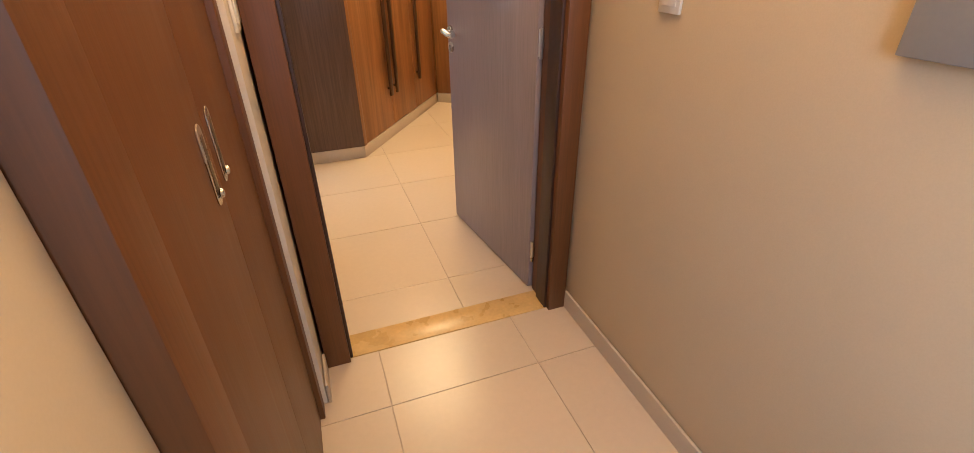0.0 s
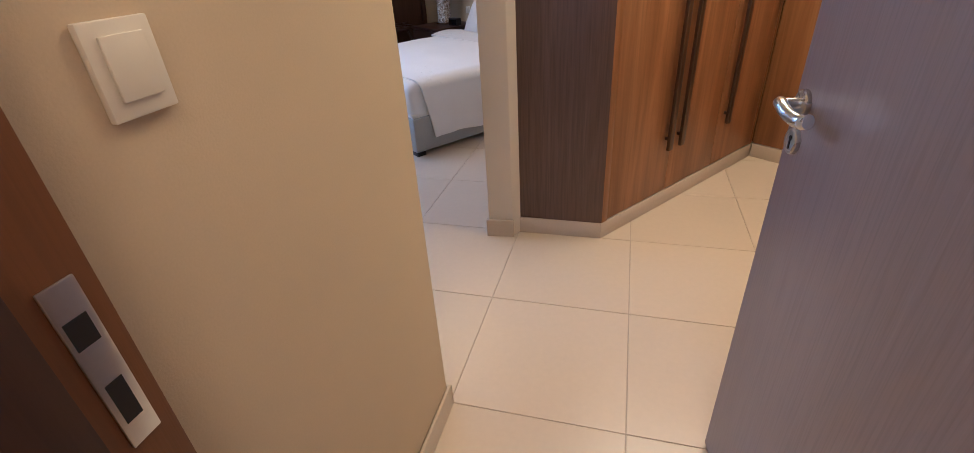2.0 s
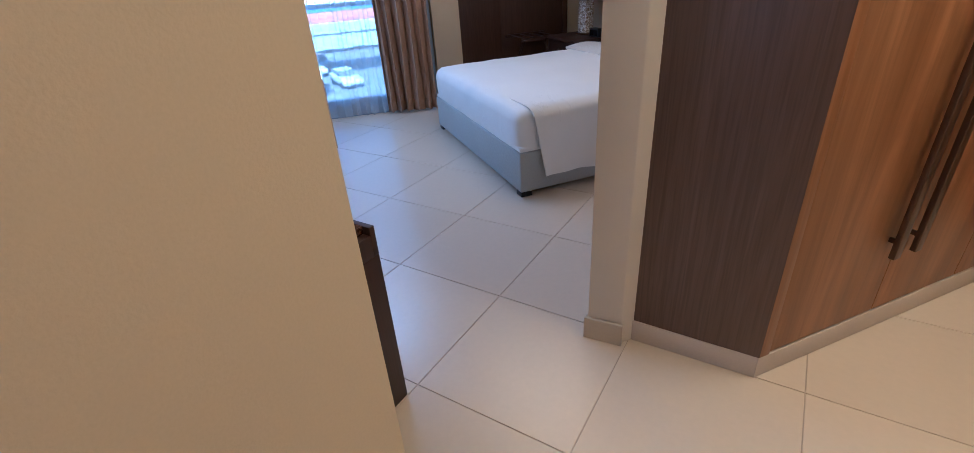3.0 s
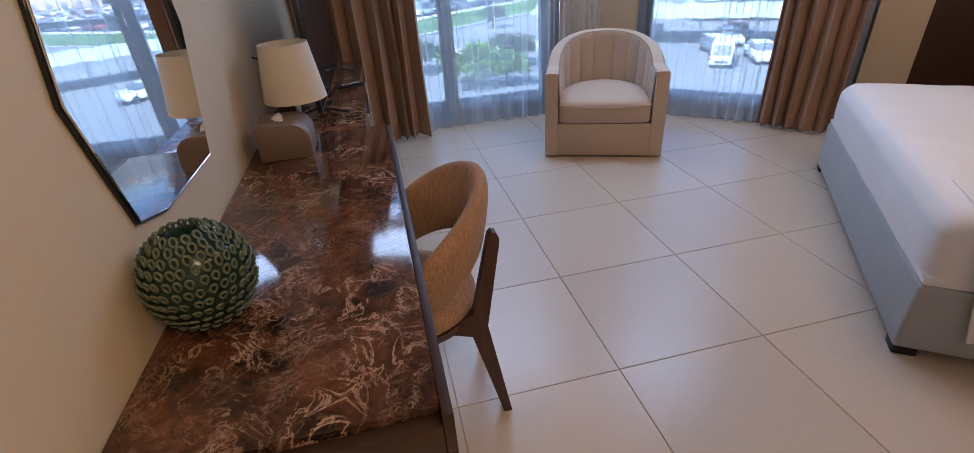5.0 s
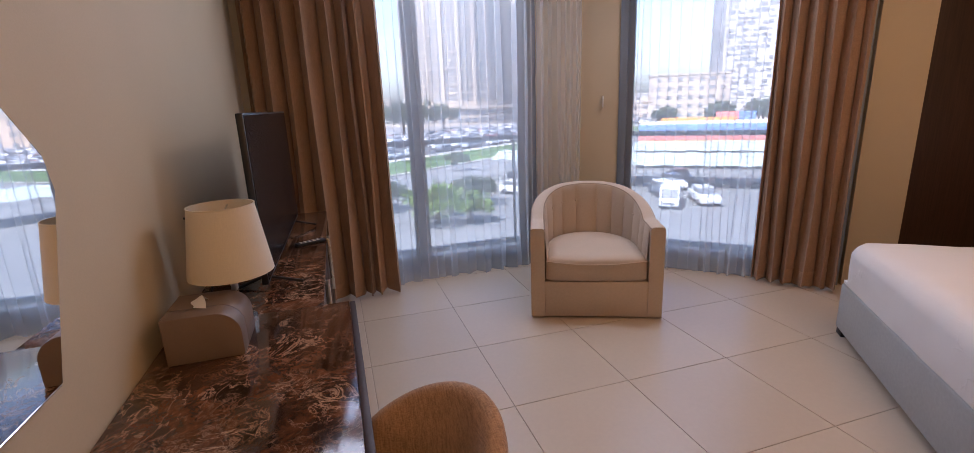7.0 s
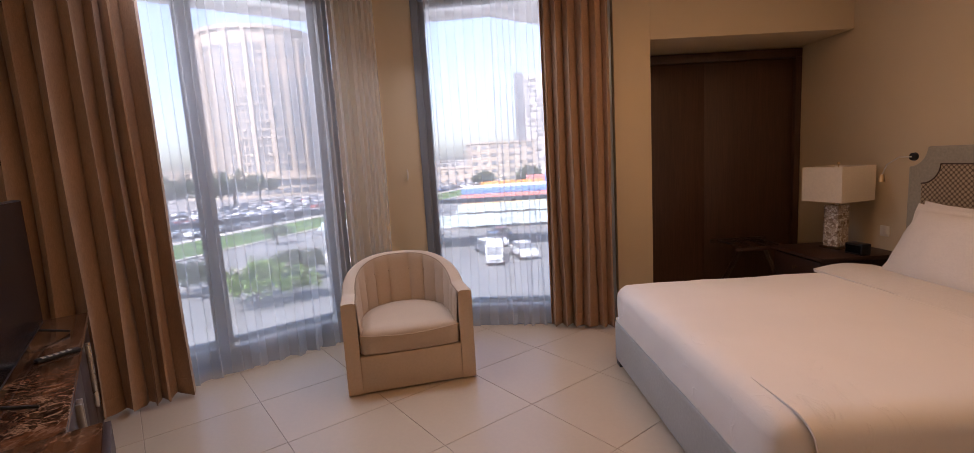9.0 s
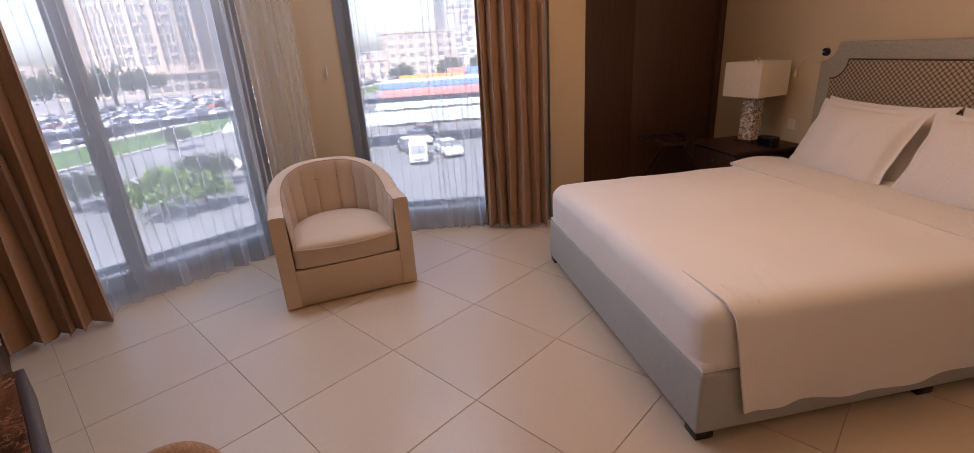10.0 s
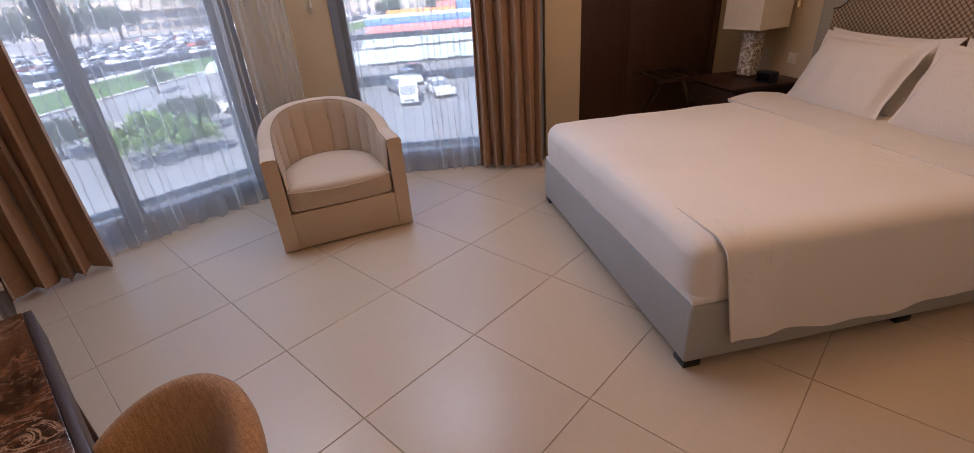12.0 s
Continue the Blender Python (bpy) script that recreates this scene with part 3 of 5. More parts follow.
def curtain(name, path, z0, z1, folds, depth, material, label, seed, per=10, rows=14, sweep=0.0, thick=0.0, loose=0.25, back=0.012):
    rng = random.Random(seed)
    total = along(path, 0)[2]
    n = folds * per
    gaps = [1 + rng.uniform(-loose, loose) for _ in range(folds)]
    edges = np.cumsum([0] + gaps) / sum(gaps)
    amps = [depth * rng.uniform(0.6, 1.25) for _ in range(folds + 1)]
    lean = [rng.uniform(-1, 1) for _ in range(folds + 1)]

    def fn(u, v, aside=0.0):
        k = min(folds - 1, int(np.searchsorted(edges, u, side="right")) - 1)
        f = (u - edges[k]) / (edges[k + 1] - edges[k])
        amp = amps[k] * (1 - f) + amps[k + 1] * f
        tilt = lean[k] * (1 - f) + lean[k + 1] * f
        ph = 2 * math.pi * f
        z = z0 + (z1 - z0) * v
        open_ = 0.75 + 0.25 * (1 - v)
        wob = 0.012 * math.sin(7 * v + 5 * tilt + k) * (1 - v)
        s = total * u + back * math.sin(ph * 2) * (total / folds / 0.1) + wob + sweep * (1 - v) ** 2 * (u - 0.5)
        p, side, _ = along(path, s)
        off = amp * math.sin(ph) * open_ + tilt * 0.012
        p = p + side * (off + aside)
        drop = 0.008 * math.sin(ph + k) * (1 - v) ** 8
        return (p.x, p.y, z + drop)

    def cloth(v0, v1, nv, thickness):
        """The sheet between two heights; a thick one has two faces joined at the edges."""
        bm = bmesh.new()
        if not thickness:
            add_grid(bm, lambda u, v: fn(u, v0 + (v1 - v0) * v), n, nv)
            return bm
        a, b = [add_grid(bm, lambda u, v: fn(u, v0 + (v1 - v0) * v, o), n, nv) for o in (-thickness / 2, thickness / 2)]
        for i in range(n):
            for j in (0, nv):
                bm.faces.new((a[i][j], a[i + 1][j], b[i + 1][j], b[i][j]))
        for j in range(nv):
            for i in (0, n):
                bm.faces.new((a[i][j], a[i][j + 1], b[i][j + 1], b[i][j]))
        return bm

    bm = cloth(0.0, 1.0, rows, thick)
    c = thing(name, pose(0, 0, 0), label, "curtain")
    part("cloth", bm, material, c, smooth=80)
    if thick:
        part("hem", cloth(0.002, 0.038, 2, thick + 0.006), material, c, smooth=80)
        part("heading", cloth(0.968, 0.998, 2, thick + 0.006), material, c, smooth=80)
    else:
        part("hem", sheet(lambda u, v: fn(u, 0.002 + 0.028 * v, -0.002), n, 2), material, c, smooth=80)
    return c


def sheer_material():
    m = bpy.data.materials.new("sheer_voile")
    m.use_nodes = True
    nt = m.node_tree
    nt.nodes.remove(nt.nodes["Principled BSDF"])
    out = nt.nodes["Material Output"]
    t = node(nt, "ShaderNodeBsdfTransparent")
    d = node(nt, "ShaderNodeBsdfDiffuse")
    d.inputs["Color"].default_value = (0.95, 0.96, 0.97, 1)
    l = node(nt, "ShaderNodeBsdfTranslucent")
    l.inputs["Color"].default_value = (0.96, 0.975, 0.985, 1)
    a = nt.nodes.new("ShaderNodeMixShader")
    a.inputs[0].default_value = 0.9
    nt.links.new(d.outputs[0], a.inputs[1])
    nt.links.new(l.outputs[0], a.inputs[2])
    mx = nt.nodes.new("ShaderNodeMixShader")
    mx.inputs[0].default_value = 0.36
    nt.links.new(t.outputs[0], mx.inputs[1])
    nt.links.new(a.outputs[0], mx.inputs[2])
    nt.links.new(mx.outputs[0], out.inputs["Surface"])
    return m


SHEER = sheer_material()
curtain("drape", [(-1.74, -1.19), (-1.68, -0.82), (-1.635, -0.6), (-1.67, -0.27)], 0.02, 2.82, 8, 0.07, DRAPE, "heavy brown curtain gathered beside the balcony door", 3, sweep=0.05, thick=0.003, loose=0.42)
curtain("drape", [(-0.86, 2.19), (-0.40, 2.545)], 0.02, 2.82, 6, 0.055, DRAPE, "heavy brown curtain gathered at the window end", 5, thick=0.003, loose=0.4)
curtain("sheer_curtain", [(-1.76, -0.45), (-1.80, 0.35), (-1.80, 0.90)], 0.015, 2.83, 11, 0.030, SHEER, "white translucent sheer curtain over the balcony door", 21, per=20, rows=12, loose=0.4, back=0.0145)
curtain("sheer_curtain", [(-1.79, 0.86), (-1.74, 1.10), (-1.665, 1.26)], 0.015, 2.83, 7, 0.030, SHEER, "gathered edge of the white sheer curtain on the pier", 12, per=20, rows=12, loose=0.4, back=0.016)
curtain("sheer_curtain", [(-1.50, 1.54), (-0.78, 2.32)], 0.015, 2.83, 9, 0.030, SHEER, "white translucent sheer curtain over the window", 13, per=20, rows=12, loose=0.4, back=0.0145)

# ---- wardrobe of the dressing corner ----
def bar_handle(parent, x, y, z0, z1):
    h = part("bar_handle", box(x - 0.018, x + 0.018, y - 0.042, y - 0.022, z0, z1, 0.003), BRONZE, parent, "long dark bronze bar handle")
    for z in (z0 + 0.06, z1 - 0.06):
        part("standoff", box(x - 0.006, x + 0.006, y - 0.0225, y, z - 0.008, z + 0.008, 0.001), BRONZE, h)


WARD = pose(2.846, -0.010, 0, 0, 0, 53.8)
ward = thing("wardrobe", WARD, "built-in wardrobe with warm oak doors and long bar handles", "wardrobe")
part("side_panel", prism([(0.0, 0.0), (0.0, 0.02), (-0.259, 0.383), (-0.269, 0.374)], 0.095, 2.6, 0.002), GREY_WOOD, ward, "greyish brown veneered side panel")
part("corner_post", box(0.0, 0.045, 0.001, 0.03, 0.095, 2.6, 0.002), WARM_WOOD, ward)
part("plinth", box(0.0, 1.60, 0.003, 0.3, 0.0, 0.093, 0.002), BASEBOARD, ward, "beige tile plinth")
part("body", box(0.03, 1.60, 0.031, 0.33, 0.096, 2.6, 0.002), WARM_WOOD, ward)
for a, b, hx in ((0.046, 0.565, 0.51), (0.568, 1.06, 0.622), (1.063, 1.58, 1.124)):
    d = part("door", box(a, b, 0.006, 0.0305, 0.10, 2.59, 0.002), WARM_WOOD, ward)
    bar_handle(d, hx, 0.006, 0.365, 1.65)
part("corner_filler", box(1.5805, 1.607, 0.006, 0.0305, 0.096, 2.6, 0.001), WARM_WOOD, ward)
ward2 = thing("wardrobe", WARD @ pose(1.602, 0.0, 0, 0, 0, -90), "built-in wardrobe with dark oak doors in the corner", "wardrobe")
part("plinth", box(0.0, 1.3, 0.003, 0.5, 0.0, 0.093, 0.002), BASEBOARD, ward2, "beige tile plinth")
part("body", box(-0.35, 1.3, 0.031, 0.55, 0.096, 2.6, 0.002), WARM_WOOD, ward2)
for a, b, hx in ((0.002, 0.62, 0.575), (0.623, 1.24, 0.67)):
    d = part("door", box(a, b, 0.006, 0.0305, 0.10, 2.59, 0.002), WARM_WOOD, ward2)
    bar_handle(d, hx, 0.006, 0.365, 1.65)
part("side_panel_base", prism([(0.0, 0.006), (0.0, 0.02), (-0.259, 0.383), (-0.269, 0.366)], 0.0, 0.094, 0.002), BASEBOARD, ward, "beige tile plinth")

# dark doors in the recess
recess = thing("wardrobe", BED @ pose(0, 0, 0), "tall dark brown wooden wardrobe doors in a recess", "wardrobe")
part("body", box(-1.498, -1.47, 0.57, 2.19, 0.0, 2.27), PANEL_WOOD, recess)
part("top_rail", box(-1.469, -1.40, 0.57, 2.19, 2.19, 2.27, 0.003), PANEL_WOOD, recess)
part("side_post", box(-1.469, -1.40, 2.135, 2.19, 0.0, 2.189, 0.003), PANEL_WOOD, recess)
for a, b in ((0.57, 1.29), (1.293, 2.134)):
    part("door", box(-1.469, -1.43 if a < 1 else -1.44, a, b, 0.02, 2.188, 0.002), PANEL_WOOD, recess)

# ---- desk and cabinet along the wall ----
def marble_material():
    m, nt, b = mat("brown_marble", (0.09, 0.04, 0.02), 0.1)
    vec = coords(nt, (1, 1, 1), world=True)
    warp = noise_tex(nt, vec, 5, 5, 0.6)
    sh = nt.nodes.new("ShaderNodeVectorMath")
    sh.operation = "MULTIPLY_ADD"
    sh.inputs[1].default_value = (0.12, 0.12, 0.12)
    nt.links.new(warp, sh.inputs[0])
    nt.links.new(vec, sh.inputs[2])
    v2 = nt.nodes.new("ShaderNodeTexVoronoi")
    v2.feature = "DISTANCE_TO_EDGE"
    v2.inputs["Scale"].default_value = 34
    nt.links.new(sh.outputs[0], v2.inputs["Vector"])
    n1, n2 = noise_tex(nt, vec, 3.0, 6, 0.65, 1.2), noise_tex(nt, vec, 16, 8, 0.75, 1.5)
    n4 = noise_tex(nt, vec, 55, 6, 0.7, 1.0)
    col = ramp(nt, n1, [(0.28, (0.022, 0.012, 0.008)), (0.42, (0.060, 0.024, 0.012)), (0.56, (0.125, 0.050, 0.022)), (0.66, (0.165, 0.075, 0.036)), (0.78, (0.05, 0.024, 0.014))])
    col = mix(nt, 1.0, col, ramp(nt, n2, [(0.32, (0.35, 0.33, 0.32)), (0.5, (0.9, 0.9, 0.9)), (0.68, (1.5, 1.4, 1.3))]), "MULTIPLY")
    col = mix(nt, 1.0, col, ramp(nt, n4, [(0.35, (0.7, 0.7, 0.7)), (0.65, (1.15, 1.12, 1.1))]), "MULTIPLY")
    clast = nt.nodes.new("ShaderNodeTexVoronoi")
    clast.inputs["Scale"].default_value = 8
    nt.links.new(sh.outputs[0], clast.inputs["Vector"])
    dark = ramp(nt, clast.outputs["Distance"], [(0.30, (0.28, 0.24, 0.22)), (0.46, (1, 1, 1))])
    col = mix(nt, ramp(nt, noise_tex(nt, vec, 4, 3), [(0.44, (0, 0, 0)), (0.56, (1, 1, 1))]), col, mix(nt, 1.0, col, dark, "MULTIPLY"))
    ridge, fine = noise_tex(nt, vec, 7, 7, 0.62, 1.6), noise_tex(nt, vec, 21, 7, 0.66, 1.2)
    vein = ramp(nt, ridge, [(0.482, (0, 0, 0)), (0.497, (0.85, 0.85, 0.85)), (0.503, (0.85, 0.85, 0.85)), (0.518, (0, 0, 0))])
    vein = mix(nt, 1.0, vein, ramp(nt, noise_tex(nt, vec, 5, 4), [(0.46, (0, 0, 0)), (0.60, (1, 1, 1))]), "MULTIPLY")
    vein2 = ramp(nt, fine, [(0.465, (0, 0, 0)), (0.496, (0.42, 0.42, 0.42)), (0.504, (0.42, 0.42, 0.42)), (0.535, (0, 0, 0))])
    crack = ramp(nt, v2.outputs["Distance"], [(0.0, (0.4, 0.4, 0.4)), (0.02, (0.12, 0.12, 0.12)), (0.06, (0, 0, 0))])
    vein2 = mix(nt, 1.0, mix(nt, 0.5, vein2, crack, "ADD"), ramp(nt, noise_tex(nt, vec, 8, 5, 0.6, 1.0), [(0.45, (0, 0, 0)), (0.62, (1, 1, 1))]), "MULTIPLY")
    mask = mix(nt, 1.0, vein, vein2, "ADD")
    col = mix(nt, mask, col, (0.46, 0.29, 0.18))
    nt.links.new(col, b.inputs["Base Color"])
    rough_var(nt, b, n2, 0.07, 0.13)
    return m


MARBLE = marble_material()
desk = thing("desk", pose(0.165, -1.188, 0), "dark wooden desk with a polished brown marble top", "desk")
part("marble_top", box(0.0, 1.605, -0.022, 0.515, 0.672, 0.699, 0.002), MARBLE, desk, "polished brown veined marble top")
part("front_edging", box(0.0, 1.632, 0.5155, 0.535, 0.60, 0.697, 0.002), DARK_WOOD, desk)
part("end_panel", box(1.582, 1.632, 0.0, 0.535, 0.0, 0.599, 0.003), DARK_WOOD, desk)
part("end_cap", box(1.582, 1.632, 0.0, 0.515, 0.5995, 0.6715, 0.002), DARK_WOOD, desk)
part("end_panel", box(0.0, 0.04, 0.0, 0.515, 0.0, 0.671, 0.003), DARK_WOOD, desk)
part("apron", box(0.041, 1.581, 0.47, 0.514, 0.60, 0.671, 0.002), DARK_WOOD, desk)
part("back_panel", box(0.041, 1.581, 0.0, 0.02, 0.25, 0.671, 0.002), DARK_WOOD, desk)

cab = thing("media_cabinet", pose(-1.52, -1.188, 0), "low dark wooden media cabinet with a brown marble top", "cabinet")
part("marble_top", box(0.0, 1.684, -0.022, 0.43, 0.672, 0.697, 0.002), MARBLE, cab, "polished brown veined marble top")
part("body", box(0.0, 1.64, 0.0, 0.40, 0.06, 0.6715, 0.003), DARK_WOOD, cab)
part("plinth", box(0.02, 1.62, 0.02, 0.36, 0.0, 0.0595, 0.002), DARK_WOOD, cab)
for k in range(4):
    a = 0.01 + k * 0.405
    d = part("door", box(a, a + 0.402, 0.4005, 0.42, 0.07, 0.665, 0.002), DARK_WOOD, cab)
    part("handle", box(a + (0.37 if k % 2 == 0 else 0.02), a + (0.38 if k % 2 == 0 else 0.03), 0.42, 0.44, 0.3, 0.62, 0.002), STEEL, d, "slim steel handle")

# television
tv = thing("television", pose(-0.615, -0.925, 0.697, 0, 0, -1.5), "slim black flat television on splayed feet", "television")
part("case", box(-0.615, 0.615, -0.03, -0.006, 0.045, 0.66, 0.004), BLACK, tv)
SCREEN, _, sb = mat("tv_screen", (0.006, 0.006, 0.008), 0.22, spec=0.12)
part("screen", box(-0.605, 0.605, -0.006, -0.0045, 0.06, 0.652), SCREEN, tv, "glossy dark screen")
part("rear_box", box(-0.3, 0.3, -0.055, -0.0305, 0.10, 0.42, 0.006), BLACK, tv)
for sx in (-1, 1):
    x = sx * 0.5
    f = part("foot", tube([(x, -0.018, 0.06), (x, -0.018, 0.04), (x, 0.10, 0.006)], 0.006, 8), BLACK, tv)
    part("rear_foot", tube([(x, -0.018, 0.05), (x, -0.14, 0.006)], 0.006, 8), BLACK, f)
remote = thing("remote_control", pose(-0.70, -0.83, 0.6975, 0, 0, 25), "black remote control lying on the marble", "remote control")
part("case", box(-0.022, 0.022, -0.075, 0.075, 0, 0.014, 0.004), BLACK, remote)
for i in range(5):
    for j in range(2):
        part("button", box(-0.014 + j * 0.016, -0.004 + j * 0.016, -0.055 + i * 0.022, -0.043 + i * 0.022, 0.0138, 0.0155, 0.0006, 1), PLASTIC, remote)
cable = thing("power_cable", pose(0, 0, 0), "thin black cable behind the television", "cable")
part("cord", tube([(-0.1, -1.207, 1.0), (-0.12, -1.15, 0.97), (-0.1, -1.12, 0.85), (-0.04, -1.15, 0.72), (0.0, -1.15, 0.703), (0.12, -1.14, 0.703)], 0.004, 6), BLACK, cable)

# desk lamp
SHADE = woven("lamp_shade_cloth", (0.70, 0.62, 0.50), 0.9, 500, 0.1, 0.03, -0.18)
lamp = thing("table_lamp", pose(0.19, -1.02, 0.699) @ Matrix.Scale(0.9, 4), "small table lamp with a tapered cream shade", "lamp")
part("base", lathe([(0, 0), (0.06, 0), (0.06, 0.012), (0.02, 0.022), (0.012, 0.03), (0.012, 0.39), (0, 0.39)], 20), STEEL, lamp, "chrome lamp base")
bm = bmesh.new()
add_lathe(bm, [(0.140, 0.185), (0.106, 0.425), (0.104, 0.425), (0.138, 0.185), (0.140, 0.185)], 48)
part("shade", bm, SHADE, lamp, "tapered cream fabric shade")
part("trim_ring", lathe([(0.1065, 0.423), (0.1075, 0.429), (0.103, 0.429), (0.104, 0.423)], 48), SHADE, lamp)
part("spider", tube([(-0.104, 0, 0.41), (0, 0, 0.39), (0.104, 0, 0.41)], 0.0025, 6), STEEL, lamp)

# tissue box
tissue = thing("tissue_box", pose(0.358, -1.062, 0.699) @ Matrix.Scale(0.92, 4), "taupe leather tissue box with a rounded side", "tissue box")
prof = [(-0.105, 0.0), (0.105, 0.0)] + [(0.105 - 0.0, 0.06)] + [(0.035 + 0.07 * math.cos(a), 0.075 + 0.07 * math.sin(a)) for a in [math.pi / 2 * i / 8 for i in range(9)]] + [(-0.105, 0.145)]
YZ = Matrix(((0, 0, 1, 0), (1, 0, 0, 0), (0, 1, 0, 0), (0, 0, 0, 1)))
for a, b, name in ((-0.105, 0.028, "body"), (0.031, 0.105, "body")):
    part(name, move(prism(prof, a, b, 0.003), YZ), LEATHER, tissue)
part("seam", move(prism([(x * 0.985, z * 0.985 + 0.001) for x, z in prof], 0.0281, 0.0309), YZ), BLACK, tissue)
TISSUE = mottled("tissue_paper", (0.82, 0.80, 0.77), 0.9, fine=80, amount=0.03)
part("tissue", sheet(lambda u, v: (-0.05 + 0.09 * u + 0.02 * v, -0.04 + 0.04 * v - 0.01 * math.sin(5 * u), 0.1455 + 0.03 * math.sin(math.pi * u) * v + 0.004 * u), 10, 5), TISSUE, tissue, "white tissue sticking out")

# vase with coiled knobs
GLAZE = mottled("green_glaze", (0.028, 0.055, 0.042), 0.22, big=9, fine=70, amount=0.45, relief=0.15, dist=0.002)
GLAZE_RIM = mottled("green_glaze_rim", (0.15, 0.18, 0.115), 0.25, big=20, fine=90, amount=0.3, relief=0.1, dist=0.001)
VASE = pose(1.395, -1.108, 0.699) @ Matrix.Diagonal((0.97, 0.97, 1.08, 1.0))
vase = thing("vase", VASE, "round dark green glazed vase covered in loops", "vase")
R = 0.102
bm = bmesh.new()
prof = [(0.0, 0.0), (0.047, 0.0)] + [(R * math.cos(a), 0.100 + 0.100 * math.sin(a)) for a in [radians(-62 + 6.5 * i) for i in range(21)]]
prof += [(0.028, 0.1965), (0.025, 0.190), (0.027, 0.16), (0.0, 0.15)]
add_lathe(bm, prof, 40)
part("body", bm, GLAZE, vase)


def ring_mesh():
    bm = bmesh.new()
    n, k = 10, 5
    rows = []
    for i in range(n):
        a = 2 * math.pi * i / n
        tear = 1 + 0.35 * max(0, math.cos(a)) ** 3
        c = Vector((0.0070 * math.cos(a) * tear, 0.0066 * math.sin(a), 0.0035 - 0.004 * math.cos(a)))
        out = Vector((math.cos(a), math.sin(a), 0))
        rows.append([bm.verts.new(c + 0.0030 * (math.cos(2 * math.pi * j / k) * out + math.sin(2 * math.pi * j / k) * UP)) for j in range(k)])
    for i in range(n):
        for j in range(k):
            bm.faces.new((rows[i][j], rows[(i + 1) % n][j], rows[(i + 1) % n][(j + 1) % k], rows[i][(j + 1) % k]))
    finish(bm, 80)
    me = bpy.data.meshes.new("loop")
    bm.to_mesh(me)
    bm.free()
    me.materials.append(GLAZE_RIM)
    return me


LOOP = ring_mesh()
rng = random.Random(4)
for i in range(11):
    lat = radians(-48 + 11.3 * i)
    r, z = R * math.cos(lat), 0.100 + 0.100 * math.sin(lat)
    n = max(6, round(2 * math.pi * r / 0.0212))
    for k in range(n):
        a = 2 * math.pi * (k + 0.5 * (i % 2)) / n + rng.uniform(-0.03, 0.03)
        out = Vector((math.cos(lat) * math.cos(a), math.cos(lat) * math.sin(a), math.sin(lat)))
        ob = new("loop", LOOP)
        ob.parent = vase
        ob.matrix_basis = Matrix.Translation(Vector((r * math.cos(a), r * math.sin(a), z)) + out * 0.003) @ (out.to_track_quat("Z", "Y").to_matrix().to_4x4()) @ pose(0, 0, 0, 0, 0, -90 + rng.uniform(-15, 15))

# wall mirror
MIRROR, _, _ = mat("mirror_glass", (0.9, 0.91, 0.92), 0.01, 1.0)
mirror = thing("mirror", pose(0, -1.212, 0), "irregular many-sided wall mirror with a dark edge", "mirror")
mir = [(0.82, 0.872), (0.676, 1.225), (0.69, 1.295), (0.80, 1.41), (1.10, 1.58), (1.33, 1.42), (1.40, 1.17), (1.335, 0.912), (1.20, 0.876)]
XZ = Matrix(((1, 0, 0, 0), (0, 0, 1, 0), (0, 1, 0, 0), (0, 0, 0, 1)))
mc = (1.04, 1.2)
part("backing", move(prism(mir, 0.0, 0.008, 0.001, 1), XZ), BLACK, mirror)
part("glass", move(prism([(mc[0] + (x - mc[0]) * 0.985, mc[1] + (z - mc[1]) * 0.985) for x, z in mir], 0.0082, 0.0125, 0.003, 1), XZ), MIRROR, mirror, "silvered mirror with a ground edge")

# desk chair
chair = thing("desk_chair", pose(1.085, -0.685, 0, 0, 0, 0), "brown fabric desk chair with a wrap-round back", "chair")


def chair_back():
    bm = bmesh.new()

    def fn(u, v):
        a = radians(-16 + 212 * u)
        c = abs(u - 0.5) * 2
        top = 0.818 - 0.215 * c ** 1.9
        bot = 0.595 - 0.145 * c ** 1.6
        k = 2 * math.pi * v
        end = math.sqrt(max(0.0, 1 - max(0.0, (c - 0.74) / 0.26) ** 2)) * 0.96 + 0.04
        mid, half = (top + bot) / 2, (top - bot) / 2 * end
        t = 0.029 * (0.3 + 0.7 * end)
        dz = math.copysign(abs(math.sin(k)) ** 0.6, math.sin(k)) * half
        dr = math.copysign(abs(math.cos(k)) ** 0.8, math.cos(k)) * t
        r = 0.212 + dr + 0.028 * (dz / 0.17)
        return (r * 1.05 * math.cos(a), 0.01 + r * math.sin(a), mid + dz)

    rows = [[bm.verts.new(fn(i / 48, j / 20)) for j in range(20)] for i in range(49)]
    for a, b in zip(rows, rows[1:]):
        for j in range(20):
            bm.faces.new((a[j], b[j], b[(j + 1) % 20], a[(j + 1) % 20]))
    bm.faces.new(rows[0])
    bm.faces.new(rows[-1][::-1])
    return bm


